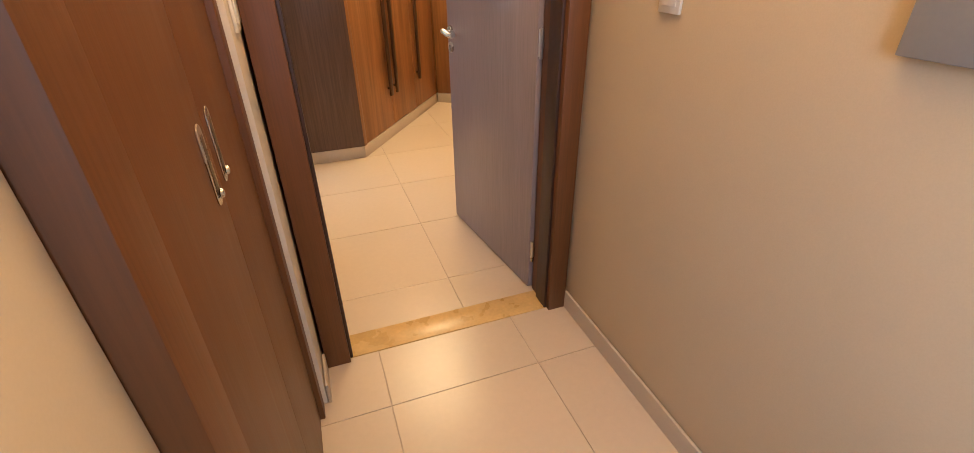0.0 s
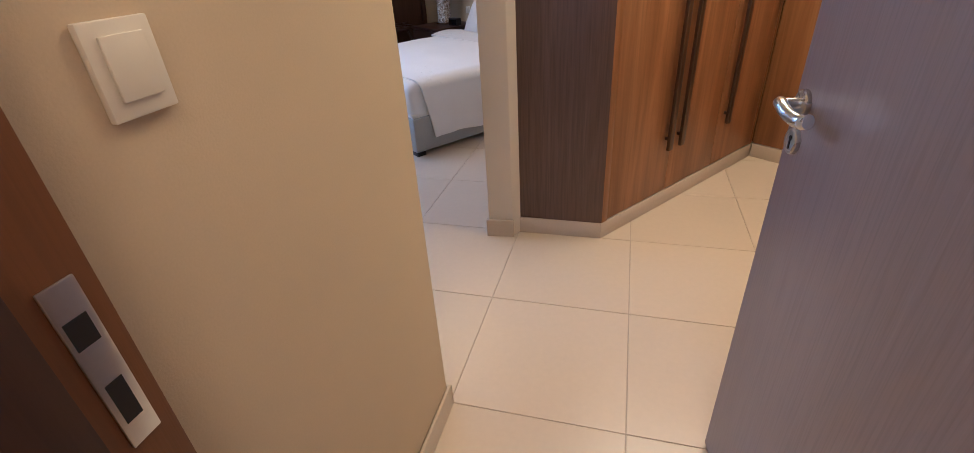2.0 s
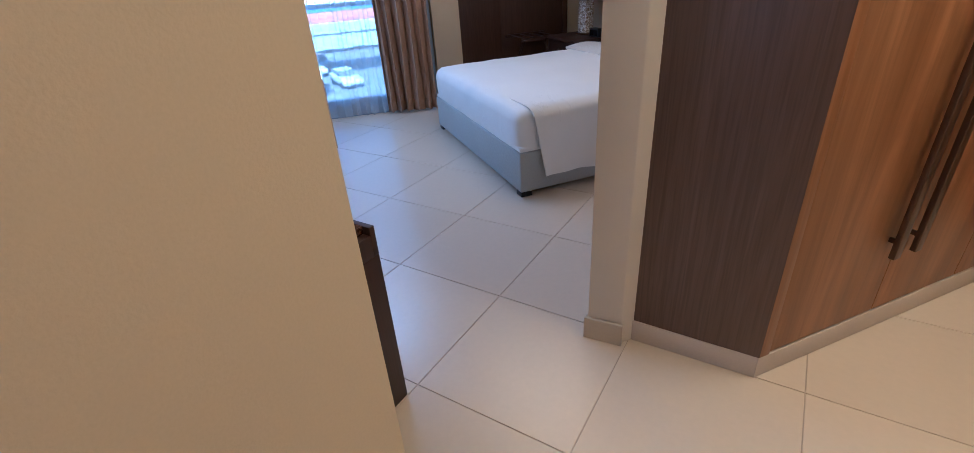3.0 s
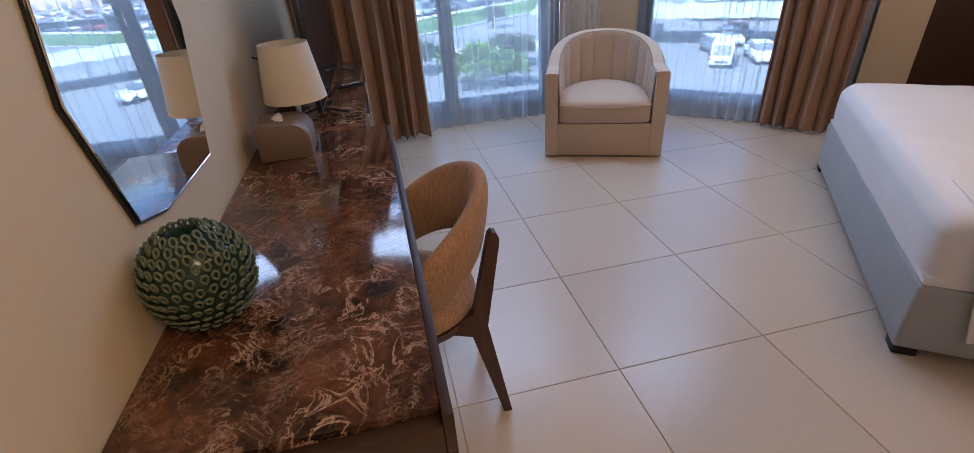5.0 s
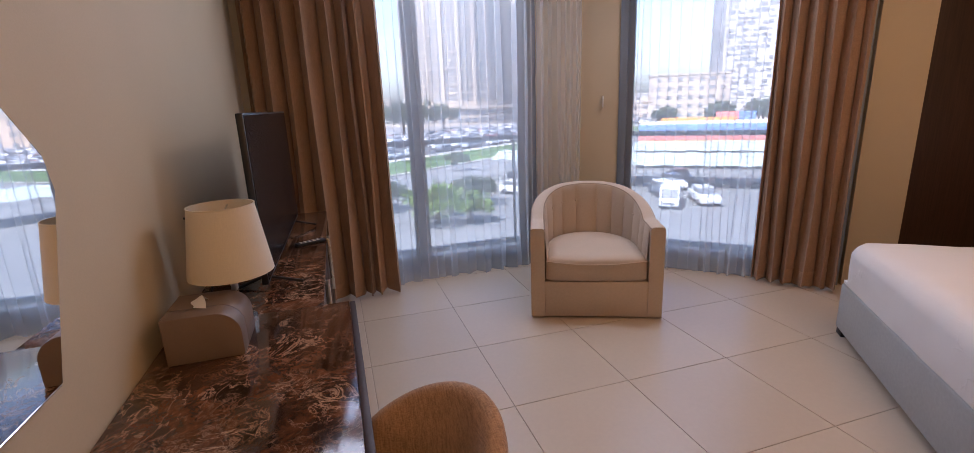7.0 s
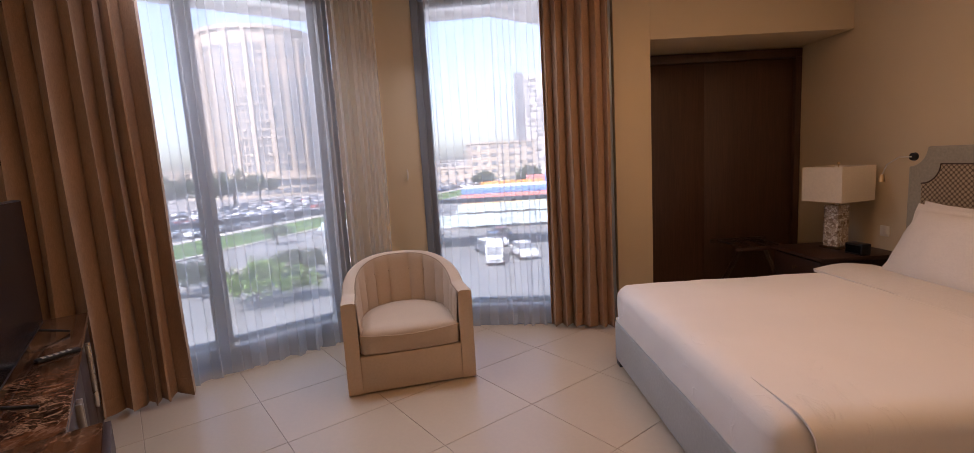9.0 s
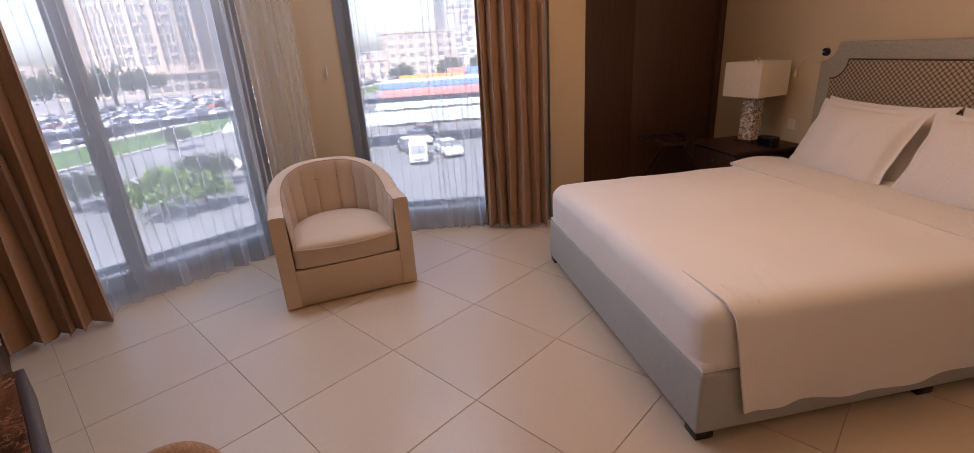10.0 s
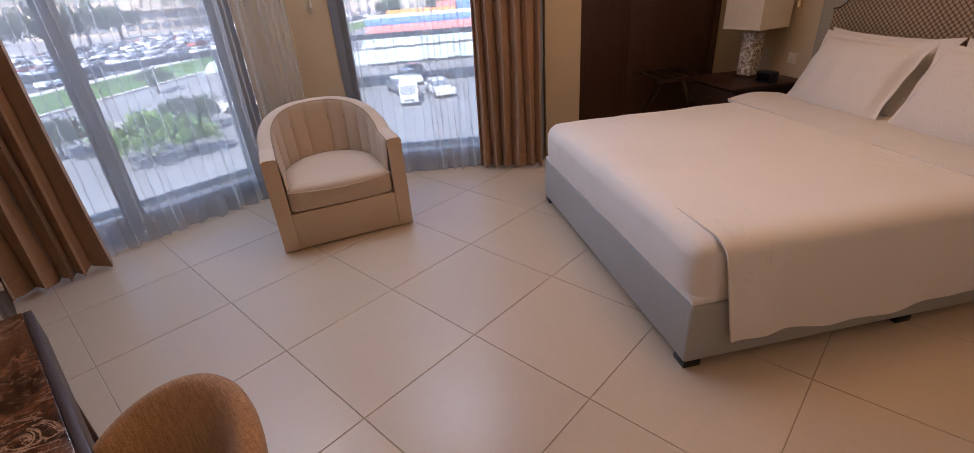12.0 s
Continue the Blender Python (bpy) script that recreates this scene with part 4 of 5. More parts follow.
part("backrest", chair_back(), CHAIR_CLOTH, chair, "curved brown tweed backrest", smooth=70)
seat = lathe([(0, 0.40), (0.195, 0.40), (0.213, 0.415), (0.215, 0.44), (0.205, 0.462), (0.15, 0.475), (0, 0.478)], 36)
for v in seat.verts:
    v.co.y = v.co.y * 1.02 - 0.02
part("seat", seat, CHAIR_CLOTH, chair, "round brown tweed seat", smooth=60)
part("seat_frame", lathe([(0, 0.365), (0.19, 0.365), (0.20, 0.399), (0, 0.399)], 28), CHAIR_WOOD, chair)
for sx in (-1, 1):
    bm = bmesh.new()
    side = [(0.10, 0.36), (0.155, 0.34), (0.235, 0.0), (0.262, 0.0), (0.205, 0.37), (0.254, 0.655), (0.254, 0.672), (0.248, 0.686), (0.236, 0.69), (0.226, 0.682), (0.165, 0.42), (0.10, 0.405)]
    move(add_prism(bm, side, -0.016, 0.016), Matrix(((0, 0, 1, sx * 0.140), (1, 0, 0, 0), (0, 1, 0, 0), (0, 0, 0, 1))))
    for v in bm.verts:
        v.co.x += sx * 0.02 * max(0, (0.37 - v.co.z)) / 0.37
    part("rear_leg", bm, CHAIR_WOOD, chair, "dark wooden splayed rear leg")
    part("front_leg", tube([(sx * 0.15, -0.13, 0.37), (sx * 0.20, -0.20, 0.0)], 0.019, 10, 0.65), CHAIR_WOOD, chair)
    part("side_rail", box(sx * 0.145 - 0.014, sx * 0.145 + 0.014, -0.13, 0.10, 0.36, 0.399, 0.003), CHAIR_WOOD, chair)

# ---- barrel armchair ----
ARM = pose(-0.678, 0.809, 0, 0, 0, 66.6)
arm = thing("armchair", ARM, "beige upholstered barrel armchair with a buttoned channel back", "armchair")
W = 0.407


def shell_path(k, inset=0.0):
    """The U of the armchair in plan, k from 0 at one front to 1 at the other; the front faces -y."""
    w, depth, n = W - inset, 0.80 - inset, 0
    straight = 0.30
    arc = math.pi * (w * 0.5 + (depth - straight) * 0.5)
    total = 2 * straight + arc
    s = k * total
    if s < straight:
        return Vector((-w, s)), Vector((-1, 0))
    if s > total - straight:
        return Vector((w, total - s)), Vector((1, 0))
    a = math.pi - (s - straight) / arc * math.pi
    c, s = math.cos(a), max(0.0, math.sin(a))
    return Vector((w * math.copysign(abs(c) ** 0.82, c), straight + (depth - straight) * s ** 0.82)), Vector((c, s)).normalized()


def shell():
    bm = bmesh.new()
    n = 56
    rows = []
    for i in range(n + 1):
        k = i / n
        po, no = shell_path(k)
        back = math.sin(math.pi * max(0.0, min(1.0, (k - 0.14) / 0.72))) ** 0.8
        top = 0.598 + 0.165 * back
        pi_, _ = shell_path(k, 0.088)
        if k < 1e-6 or k > 1 - 1e-6:
            pi_ = Vector((math.copysign(W - 0.088, po.x), 0.0))
        pts = [(po, 0.012), (po, top - 0.02), (po + (pi_ - po) * 0.06, top - 0.006), (po + (pi_ - po) * 0.2, top), (po + (pi_ - po) * 0.8, top), (po + (pi_ - po) * 0.94, top - 0.006), (pi_, top - 0.02), (pi_, 0.2), (pi_, 0.012)]
        rows.append([bm.verts.new((p.x, p.y, z)) for p, z in pts])
    for a, b in zip(rows, rows[1:]):
        for j in range(len(a)):
            bm.faces.new((a[j], b[j], b[(j + 1) % len(a)], a[(j + 1) % len(a)]))
    bm.faces.new(rows[0])
    bm.faces.new(rows[-1][::-1])
    return bm


part("shell", shell(), ARM_CLOTH, arm, "smooth beige outer shell", smooth=40)


def channels():
    n = 13
    bm = bmesh.new()

    def fn(u, v):
        k = 0.015 + 0.97 * u
        p, no = shell_path(k, 0.088)
        back = math.sin(math.pi * max(0.0, min(1.0, (k - 0.14) / 0.72))) ** 0.8
        top = 0.588 + 0.165 * back
        z = 0.33 + (top - 0.33) * v
        f = (u * n) % 1.0
        puff = (abs(math.sin(math.pi * f)) ** 0.6) * 0.017 * math.sin(math.pi * min(1, 0.12 + 0.88 * v)) ** 0.4
        pinch = math.exp(-((v - 0.72) / 0.035) ** 2) * math.exp(-(min(f, 1 - f) / 0.12) ** 2) * 0.012
        q = p - no * (puff + 0.003 - min(pinch, 0.9 * puff + 0.001) + 0.012 * (1 - v))
        return (q.x, q.y, z)

    add_grid(bm, fn, n * 10, 20)
    return bm


part("channel_back", channels(), ARM_CLOTH, arm, "vertical channel-tufted inner back", smooth=60)
BUTTON = lathe([(0, 0), (0.008, 0.0), (0.007, 0.004), (0, 0.006)], 10)
bme = bpy.data.meshes.new("button")
finish(BUTTON, 60)
BUTTON.to_mesh(bme)
BUTTON.free()
bme.materials.append(ARM_CLOTH)
for i in range(1, 13):
    k = 0.015 + 0.97 * i / 13
    p, no = shell_path(k, 0.088)
    back = math.sin(math.pi * max(0.0, min(1.0, (k - 0.14) / 0.72))) ** 0.8
    z = 0.33 + (0.588 + 0.165 * back - 0.33) * 0.72
    q = p - no * 0.007
    ob = new("button", bme)
    ob.parent = arm
    ob.matrix_basis = Matrix.Translation((q.x, q.y, z)) @ Vector((-no.x, -no.y, 0)).to_track_quat("Z", "Y").to_matrix().to_4x4()


def cushion(z0, z1, w, y0, depth, crown, n=28):
    """A seat cushion with straight front and round back."""
    bm = bmesh.new()
    outline = []
    for i in range(n + 1):
        a = math.pi * i / n
        outline.append((w * math.cos(a), y0 + depth * 0.42 + depth * 0.58 * math.sin(a)))
    outline += [(-w, y0 + 0.02), (-w + 0.02, y0)] + [(-w + 0.02 + (2 * w - 0.04) * i / 12, y0 - 0.012 * math.sin(math.pi * i / 12)) for i in range(1, 12)] + [(w - 0.02, y0), (w, y0 + 0.02)]
    levels = [(0.97, z0), (1.0, z0 + 0.012), (1.0, z1 - 0.03), (0.985, z1 - 0.012), (0.93, z1 + 0.004), (0.75, z1 + crown * 0.6), (0.4, z1 + crown * 0.95), (0.0, z1 + crown)]
    cx, cy = 0.0, y0 + depth * 0.5
    rings = []
    for s, z in levels:
        if s == 0:
            rings.append([bm.verts.new((cx, cy, z))])
        else:
            rings.append([bm.verts.new((cx + (x - cx) * s, cy + (y - cy) * s, z)) for x, y in outline])
    m = len(outline)
    for a, b in zip(rings, rings[1:]):
        for i in range(m):
            j = (i + 1) % m
            bm.faces.new((a[i], a[j], b[j], b[i]) if len(b) > 1 else (a[i], a[j], b[0]))
    bm.faces.new(rings[0][::-1])
    return bm, outline


bm, outline = cushion(0.252, 0.395, W - 0.094, 0.008, 0.675, 0.016)
cu = part("seat_cushion", bm, ARM_CLOTH, arm, "plump beige seat cushion", smooth=50)
part("piping", tube([(-W + 0.096 + (2 * W - 0.192) * i / 16, -0.004 - 0.012 * math.sin(math.pi * i / 16), 0.385 - 0.02 * math.sin(math.pi * i / 16)) for i in range(17)], 0.004, 6), ARM_CLOTH, cu)
part("front_panel", box(-W + 0.087, W - 0.087, 0.004, 0.06, 0.012, 0.246, 0.006), ARM_CLOTH, arm)
part("seat_deck", prism([(-W + 0.08, 0.061), (W - 0.08, 0.061), (W - 0.08, 0.3), (W - 0.2, 0.62), (-W + 0.2, 0.62), (-W + 0.08, 0.3)], 0.15, 0.25), ARM_CLOTH, arm)
part("swivel_base", lathe([(0, 0), (0.25, 0), (0.25, 0.014), (0, 0.014)], 28, (0, 0.38)), BLACK, arm)

PIPING = woven("armchair_piping_cloth", (0.36, 0.27, 0.19), 0.9, 520, 0.1, 0.04, -0.1)
for inset, name in ((0.086, "inner_piping"), (0.002, "outer_piping")):
    pts = []
    for i in range(61):
        k = 0.004 + 0.992 * i / 60
        p, no = shell_path(k, inset)
        back = math.sin(math.pi * max(0.0, min(1.0, (k - 0.14) / 0.72))) ** 0.8
        pts.append((p.x, p.y, 0.598 + 0.165 * back - (0.010 if inset > 0.05 else 0.012)))
    part(name, tube(pts, 0.0032, 6), PIPING, arm, "darker beige piping along the rim")

# ---- bed ----
bed = thing("bed", BED, "large bed with a grey upholstered base and tall headboard", "bed")
part("base", box(0.0, 1.764, 0.0, 2.08, 0.034, 0.30, 0.012, 3), BED_CLOTH, bed, "grey upholstered bed base")
for x in (0.006, 0.84, 1.683):
    for y in (0.006, 1.0, 1.95):
        if x == 0.84 and y < 0.5:
            continue
        part("leg", box(x, x + 0.075, y, y + 0.075, 0.0, 0.0338, 0.004), BLACK, bed, "short dark leg")
HEAD_CLOTH = woven("headboard_border_cloth", (0.36, 0.34, 0.28), 0.9, 500, 0.3, 0.06)


def lattice_material():
    m, nt, b = mat("headboard_lattice_cloth", (0.2, 0.15, 0.1), 0.8)
    vec = coords(nt, (1, 1, 1))
    bands = []
    for turn in (-45, 45):
        mp = nt.nodes.new("ShaderNodeMapping")
        mp.inputs["Rotation"].default_value = (0, radians(turn), 0)
        nt.links.new(nt.nodes.new("ShaderNodeTexCoord").outputs["Object"], mp.inputs["Vector"])
        w = node(nt, "ShaderNodeTexWave", Scale=13.5, Distortion=1.0, Detail=1.0)
        nt.links.new(mp.outputs["Vector"], w.inputs["Vector"])
        bands.append(w.outputs["Fac"])
    weave = nt.nodes.new("ShaderNodeMath")
    weave.operation = "MULTIPLY"
    nt.links.new(bands[0], weave.inputs[0])
    nt.links.new(bands[1], weave.inputs[1])
    col = ramp(nt, weave.outputs[0], [(0.03, (0.13, 0.085, 0.05)), (0.15, (0.43, 0.34, 0.235))])
    col = mix(nt, 1.0, col, ramp(nt, noise_tex(nt, vec, 300, 3), [(0.3, (0.75, 0.75, 0.75)), (0.7, (1, 1, 1))]), "MULTIPLY")
    nt.links.new(col, b.inputs["Base Color"])
    bump(nt, b, weave.outputs[0], 0.4, 0.004)
    return m


LATTICE = lattice_material()
HX0, HX1, HT = -0.15, 1.914, 1.335


def head_outline(inset):
    x0, x1, t = HX0 + inset, HX1 - inset, HT - inset
    c = 0.13
    pts = [(x0, 0.03), (x1, 0.03), (x1, t - c)] + [(x1 - c + c * (1 - math.sin(math.pi / 2 * i / 8)), t - c + c * (1 - math.cos(math.pi / 2 * i / 8))) for i in range(1, 8)] + [(x1 - c, t), (x0 + c, t)]
    pts += [(x0 + c - c * (1 - math.sin(math.pi / 2 * (8 - i) / 8)), t - c + c * (1 - math.cos(math.pi / 2 * (8 - i) / 8))) for i in range(1, 8)] + [(x0, t - c)]
    return pts


part("headboard", move(prism(head_outline(0.0), 2.10, 2.198, 0.014, 3, 50), XZ), HEAD_CLOTH, bed, "padded greyish olive headboard border", smooth=50)
hp = part("headboard_panel", move(prism(head_outline(0.115), 2.088, 2.102, 0.006, 2, 50), XZ), LATTICE, bed, "headboard panel in a brown lattice weave", smooth=50)
o = head_outline(0.112)
part("cord", tube([(x, 2.092, z) for x, z in o[2:]], 0.005, 6), DARK_WOOD, hp, "dark cord round the panel")


def made_bed():
    """The duvet tucked smoothly round the mattress: a soft box with creases."""
    x0, x1, y0, y1, z0, z1, r = 0.012, 1.752, 0.010, 2.06, 0.301, 0.560, 0.075
    bm = box(x0, x1, y0, y1, z0, z1)
    bmesh.ops.subdivide_edges(bm, edges=bm.edges[:], cuts=40, use_grid_fill=True)
    for v in bm.verts:
        p = v.co
        c = Vector((min(max(p.x, x0 + r), x1 - r), min(max(p.y, y0 + r), y1 - r), min(p.z, z1 - r)))
        d = p - c
        if d.length > 1e-6 and p.z > z0 + 0.02:
            p = c + d.normalized() * min(d.length, r)
        top = max(0.0, (p.z - z1 + r) / r)
        k = 0.007 * noise.noise(Vector((p.x * 2.2, p.y * 4.5, 0.7))) + 0.0035 * noise.noise(Vector((p.x * 5 + p.y * 7, p.y * 6 - p.x * 9, 5.1)))
        p.z += top * (k + 0.010 * math.sin(math.pi * (p.x - x0) / (x1 - x0)))
        fullness = math.sin(math.pi * min(1, max(0, (p.z - z0) / (z1 - z0)))) * 0.012
        side = (1 - top) * (fullness + 0.004 * noise.noise(Vector((p.x * 6, p.y * 6, p.z * 9))))
        if p.y < y0 + 0.03:
            p.y -= side
        if p.x < x0 + 0.03:
            p.x -= side
        v.co = p
    return bm


part("duvet", made_bed(), DUVET, bed, "smooth white duvet tucked over the mattress", smooth=70)


def hanging():
    """The side of the duvet that hangs over the edge, with its hem."""
    r, drop = 0.075, 0.37
    arc = r * math.pi / 2

    def fn(u, v):
        y = 0.085 + 1.36 * v
        s = u * (0.22 + arc + drop)
        if s < 0.22:
            x, z = 1.752 - r - 0.22 + s, 0.566
        elif s < 0.22 + arc:
            a = (s - 0.22) / r
            x, z = 1.752 - r + (r + 0.028) * math.sin(a), 0.566 - (r + 0.0) * (1 - math.cos(a))
        else:
            x, z = 1.780, 0.566 - r - (s - 0.22 - arc)
        h = max(0.0, (s - 0.22 - arc) / drop)
        low = max(0.0, s - 0.22) / (arc + drop)
        x += h * (0.016 + 0.010 * math.sin(y * 8 + 0.6) + 0.007 * math.sin(y * 21 + 2) * h + 0.012 * noise.noise(Vector((y * 5, s * 3, 2))))
        x += 0.004 * math.exp(-((h - 0.86) / 0.012) ** 2)
        z += 0.012 * math.sin(y * 7) * h + 0.008 * noise.noise(Vector((y * 4, 1, 1))) * h
        y += low * (0.03 + 0.05 * (1 - v)) * (1 - v) ** 6
        z += (1 - min(1, s / 0.22)) * -0.004 + 0.007 * noise.noise(Vector((x * 2.2, y * 4.5, 0.7))) * (1 - low) + 0.004
        return (x, y, z)

    return sheet(fn, 44, 90, 0.009)


part("duvet_overhang", hanging(), DUVET, bed, "white duvet side hanging to the floor", smooth=70)


def foldback():
    def fn(u, v):
        y = 1.34 + 0.40 * v
        x = 0.015 + 1.79 * u
        z = 0.572 + 0.022 * math.sin(math.pi * min(1, v * 1.05)) + 0.004 * noise.noise(Vector((x * 6, y * 8, 0.3)))
        z -= 0.10 * max(0, (u - 0.965) / 0.035) ** 2
        return (x, y, z)

    return sheet(fn, 60, 16, 0.02)


part("folded_sheet", foldback(), LINEN, bed, "white sheet folded back over the duvet", smooth=70)


def pillow(m, w, h, t, label, seed):
    rng = random.Random(seed)
    ox = rng.uniform(0, 50)
    bm = bmesh.new()

    def fn(side):
        def g(u, v):
            x, y = (u - 0.5) * 2, (v - 0.5) * 2
            ex, ey = 1 - min(1.0, abs(x) / 0.90) ** 2.1, 1 - min(1.0, abs(y) / 0.87) ** 2.1
            body = max(0.0, ex * ey) ** 0.42
            pinch = 1 + 0.05 * (abs(x) * abs(y)) ** 3
            px = x * w / 2 * (1 - 0.06 * (1 - abs(y) ** 3) * abs(x) ** 3) * pinch
            py = y * h / 2 * (1 - 0.06 * (1 - abs(x) ** 3) * abs(y) ** 3) * pinch
            wr = 0.008 * noise.noise(Vector((px * 9 + ox, py * 7, side))) * body + 0.006 * noise.noise(Vector((px * 22 + ox, py * 20, side))) * (0.35 - body * 0.2)
            edge = max(abs(x), abs(y)) ** 10
            wave = 0.010 * noise.noise(Vector((px * 11 + ox, py * 11, 7.0))) * (1 - body)
            return (px, py, side * (0.005 * (1 - edge) + t / 2 * body) + wr * (1 - edge) + wave)
        return g

    add_grid(bm, fn(1), 44, 34)
    add_grid(bm, fn(-1), 44, 34)
    bmesh.ops.remove_doubles(bm, verts=bm.verts, dist=0.0005)
    p = thing("pillow", m, label, "pillow", "pillows on the bed")
    part("case", bm, LINEN, p, smooth=75)
    return p


for x, y, z, tilt, w, rz in ((0.46, 1.93, 0.735, 62, 0.80, 1), (1.30, 1.93, 0.735, 62, 0.80, -1), (0.47, 1.80, 0.735, 60, 0.74, -3), (1.245, 1.80, 0.735, 60, 0.74, 2)):
    pillow(BED @ pose(x, y, z, tilt, 0, rz), w, 0.54, 0.19, "plump white pillow leaning against the headboard", int(x * 100) + int(y * 10))

# ---- bedside ----
table = thing("nightstand", BED @ pose(-0.52, 1.78, 0), "dark reddish wooden nightstand beside the bed", "nightstand")
part("top", box(-0.30, 0.30, -0.21, 0.40, 0.545, 0.572, 0.003), DARK_WOOD, table)
part("body", box(-0.27, 0.27, -0.18, 0.39, 0.10, 0.5445, 0.003), DARK_WOOD, table)
dr = part("drawer", box(-0.265, 0.265, -0.2, -0.1802, 0.36, 0.535, 0.003), DARK_WOOD, table)
part("knob", move(lathe([(0, 0), (0.012, 0), (0.009, 0.012), (0.014, 0.02), (0, 0.024)], 14), Matrix.Translation((0, -0.2, 0.45)) @ pose(0, 0, 0, 90)), BRONZE, dr)
for x in (-0.25, 0.22):
    for y in (-0.17, 0.35):
        part("leg", box(x, x + 0.03, y, y + 0.03, 0, 0.0995, 0.002), DARK_WOOD, table)


def shell_material():
    m, nt, b = mat("mother_of_pearl", (0.6, 0.55, 0.48), 0.25)
    vec = coords(nt, (1, 1, 1))
    v = nt.nodes.new("ShaderNodeTexVoronoi")
    v.inputs["Scale"].default_value = 55
    nt.links.new(vec, v.inputs["Vector"])
    e = nt.nodes.new("ShaderNodeTexVoronoi")
    e.feature = "DISTANCE_TO_EDGE"
    e.inputs["Scale"].default_value = 55
    nt.links.new(vec, e.inputs["Vector"])
    sep = nt.nodes.new("ShaderNodeSeparateColor")
    nt.links.new(v.outputs["Color"], sep.inputs[0])
    col = ramp(nt, sep.outputs[0], [(0.0, (0.30, 0.22, 0.16)), (0.4, (0.62, 0.54, 0.45)), (0.8, (0.80, 0.76, 0.70))])
    col = mix(nt, ramp(nt, e.outputs["Distance"], [(0.02, (1, 1, 1)), (0.07, (0, 0, 0))]), col, (0.16, 0.12, 0.09))
    nt.links.new(col, b.inputs["Base Color"])
    return m


PEARL = shell_material()
BOX_SHADE = woven("linen_shade", (0.74, 0.67, 0.55), 0.9, 420, 0.12, 0.03, -0.15)
nlamp = thing("table_lamp", BED @ pose(-0.57, 1.93, 0.572, 0, 0, 14), "table lamp with a square linen shade and shell base", "lamp")
part("foot", box(-0.075, 0.075, -0.075, 0.075, 0, 0.018, 0.003), BRONZE, nlamp)
part("column", box(-0.058, 0.058, -0.058, 0.058, 0.018, 0.34, 0.004), PEARL, nlamp, "square column in shell mosaic")
part("neck", lathe([(0.012, 0.34), (0.012, 0.40), (0.0, 0.40)], 12), STEEL, nlamp)
w0 = 0.165
wd = w0 * math.sqrt(2)
bm = move(lathe([(wd, 0.375), (wd, 0.64), (wd - 0.006, 0.64), (wd - 0.006, 0.375), (wd, 0.375)], 4), pose(0, 0, 0, 0, 0, 45))
bmesh.ops.remove_doubles(bm, verts=bm.verts, dist=0.0005)
part("shade", bm, BOX_SHADE, nlamp, "square cream linen shade")
part("spider", tube([(-w0, 0, 0.62), (0, 0, 0.625), (w0, 0, 0.62)], 0.003, 6), STEEL, nlamp)
part("finial", lathe([(0, 0.62), (0.005, 0.62), (0.005, 0.65), (0.011, 0.658), (0.009, 0.67), (0, 0.674)], 12), BRASS, nlamp)
clock = thing("alarm_clock", BED @ pose(-0.31, 1.90, 0.572, 0, 0, 8), "small black bedside clock radio", "clock")
part("case", box(-0.07, 0.07, -0.04, 0.04, 0, 0.085, 0.008), BLACK, clock)
part("face", box(-0.06, 0.06, -0.0415, -0.0402, 0.015, 0.07, 0.0005), SCREEN, clock)
pen = thing("reading_lamp", BED @ pose(-0.12, 2.09, 1.27), "slim gooseneck reading lamp on the headboard", "lamp")
part("mount", move(lathe([(0, 0), (0.028, 0), (0.026, 0.02), (0, 0.022)], 16), pose(0.02, 0.008, 0.0, 90)), BLACK, pen)
part("gooseneck", tube([(0.02, -0.014, 0), (-0.03, -0.06, 0.0), (-0.09, -0.09, -0.05), (-0.12, -0.095, -0.12)], 0.0045, 8), STEEL, pen)
part("head", move(lathe([(0, 0), (0.012, 0), (0.02, -0.05), (0.018, -0.052), (0, -0.045)], 14), Matrix.Translation((-0.121, -0.096, -0.118))), BRASS, pen)
switch(BED @ pose(-0.424, 2.2, 0.709, 0, 0, 180), 0.08, 0.08, 2)
rack = thing("luggage_rack", BED @ pose(-1.08, 1.55, 0, 0, 0, 0), "dark wooden folding luggage rack by the wardrobe", "luggage rack")
for sx in (-1, 1):
    part("leg", tube([(sx * 0.02 - 0.22, -0.22, 0.0), (sx * 0.02 + 0.22, -0.22, 0.54)], 0.013, 8), DARK_WOOD, rack)
    part("leg", tube([(sx * 0.02 + 0.22, 0.22, 0.0), (sx * 0.02 - 0.22, 0.22, 0.54)], 0.013, 8), DARK_WOOD, rack)
for x in (-0.22, 0.22):
    part("rail", box(x - 0.015, x + 0.015, -0.26, 0.26, 0.525, 0.56, 0.004), DARK_WOOD, rack)
for k in range(4):
    part("strap", box(-0.22, 0.22, -0.2 + k * 0.12, -0.16 + k * 0.12, 0.545, 0.549), DARK_WOOD, rack)

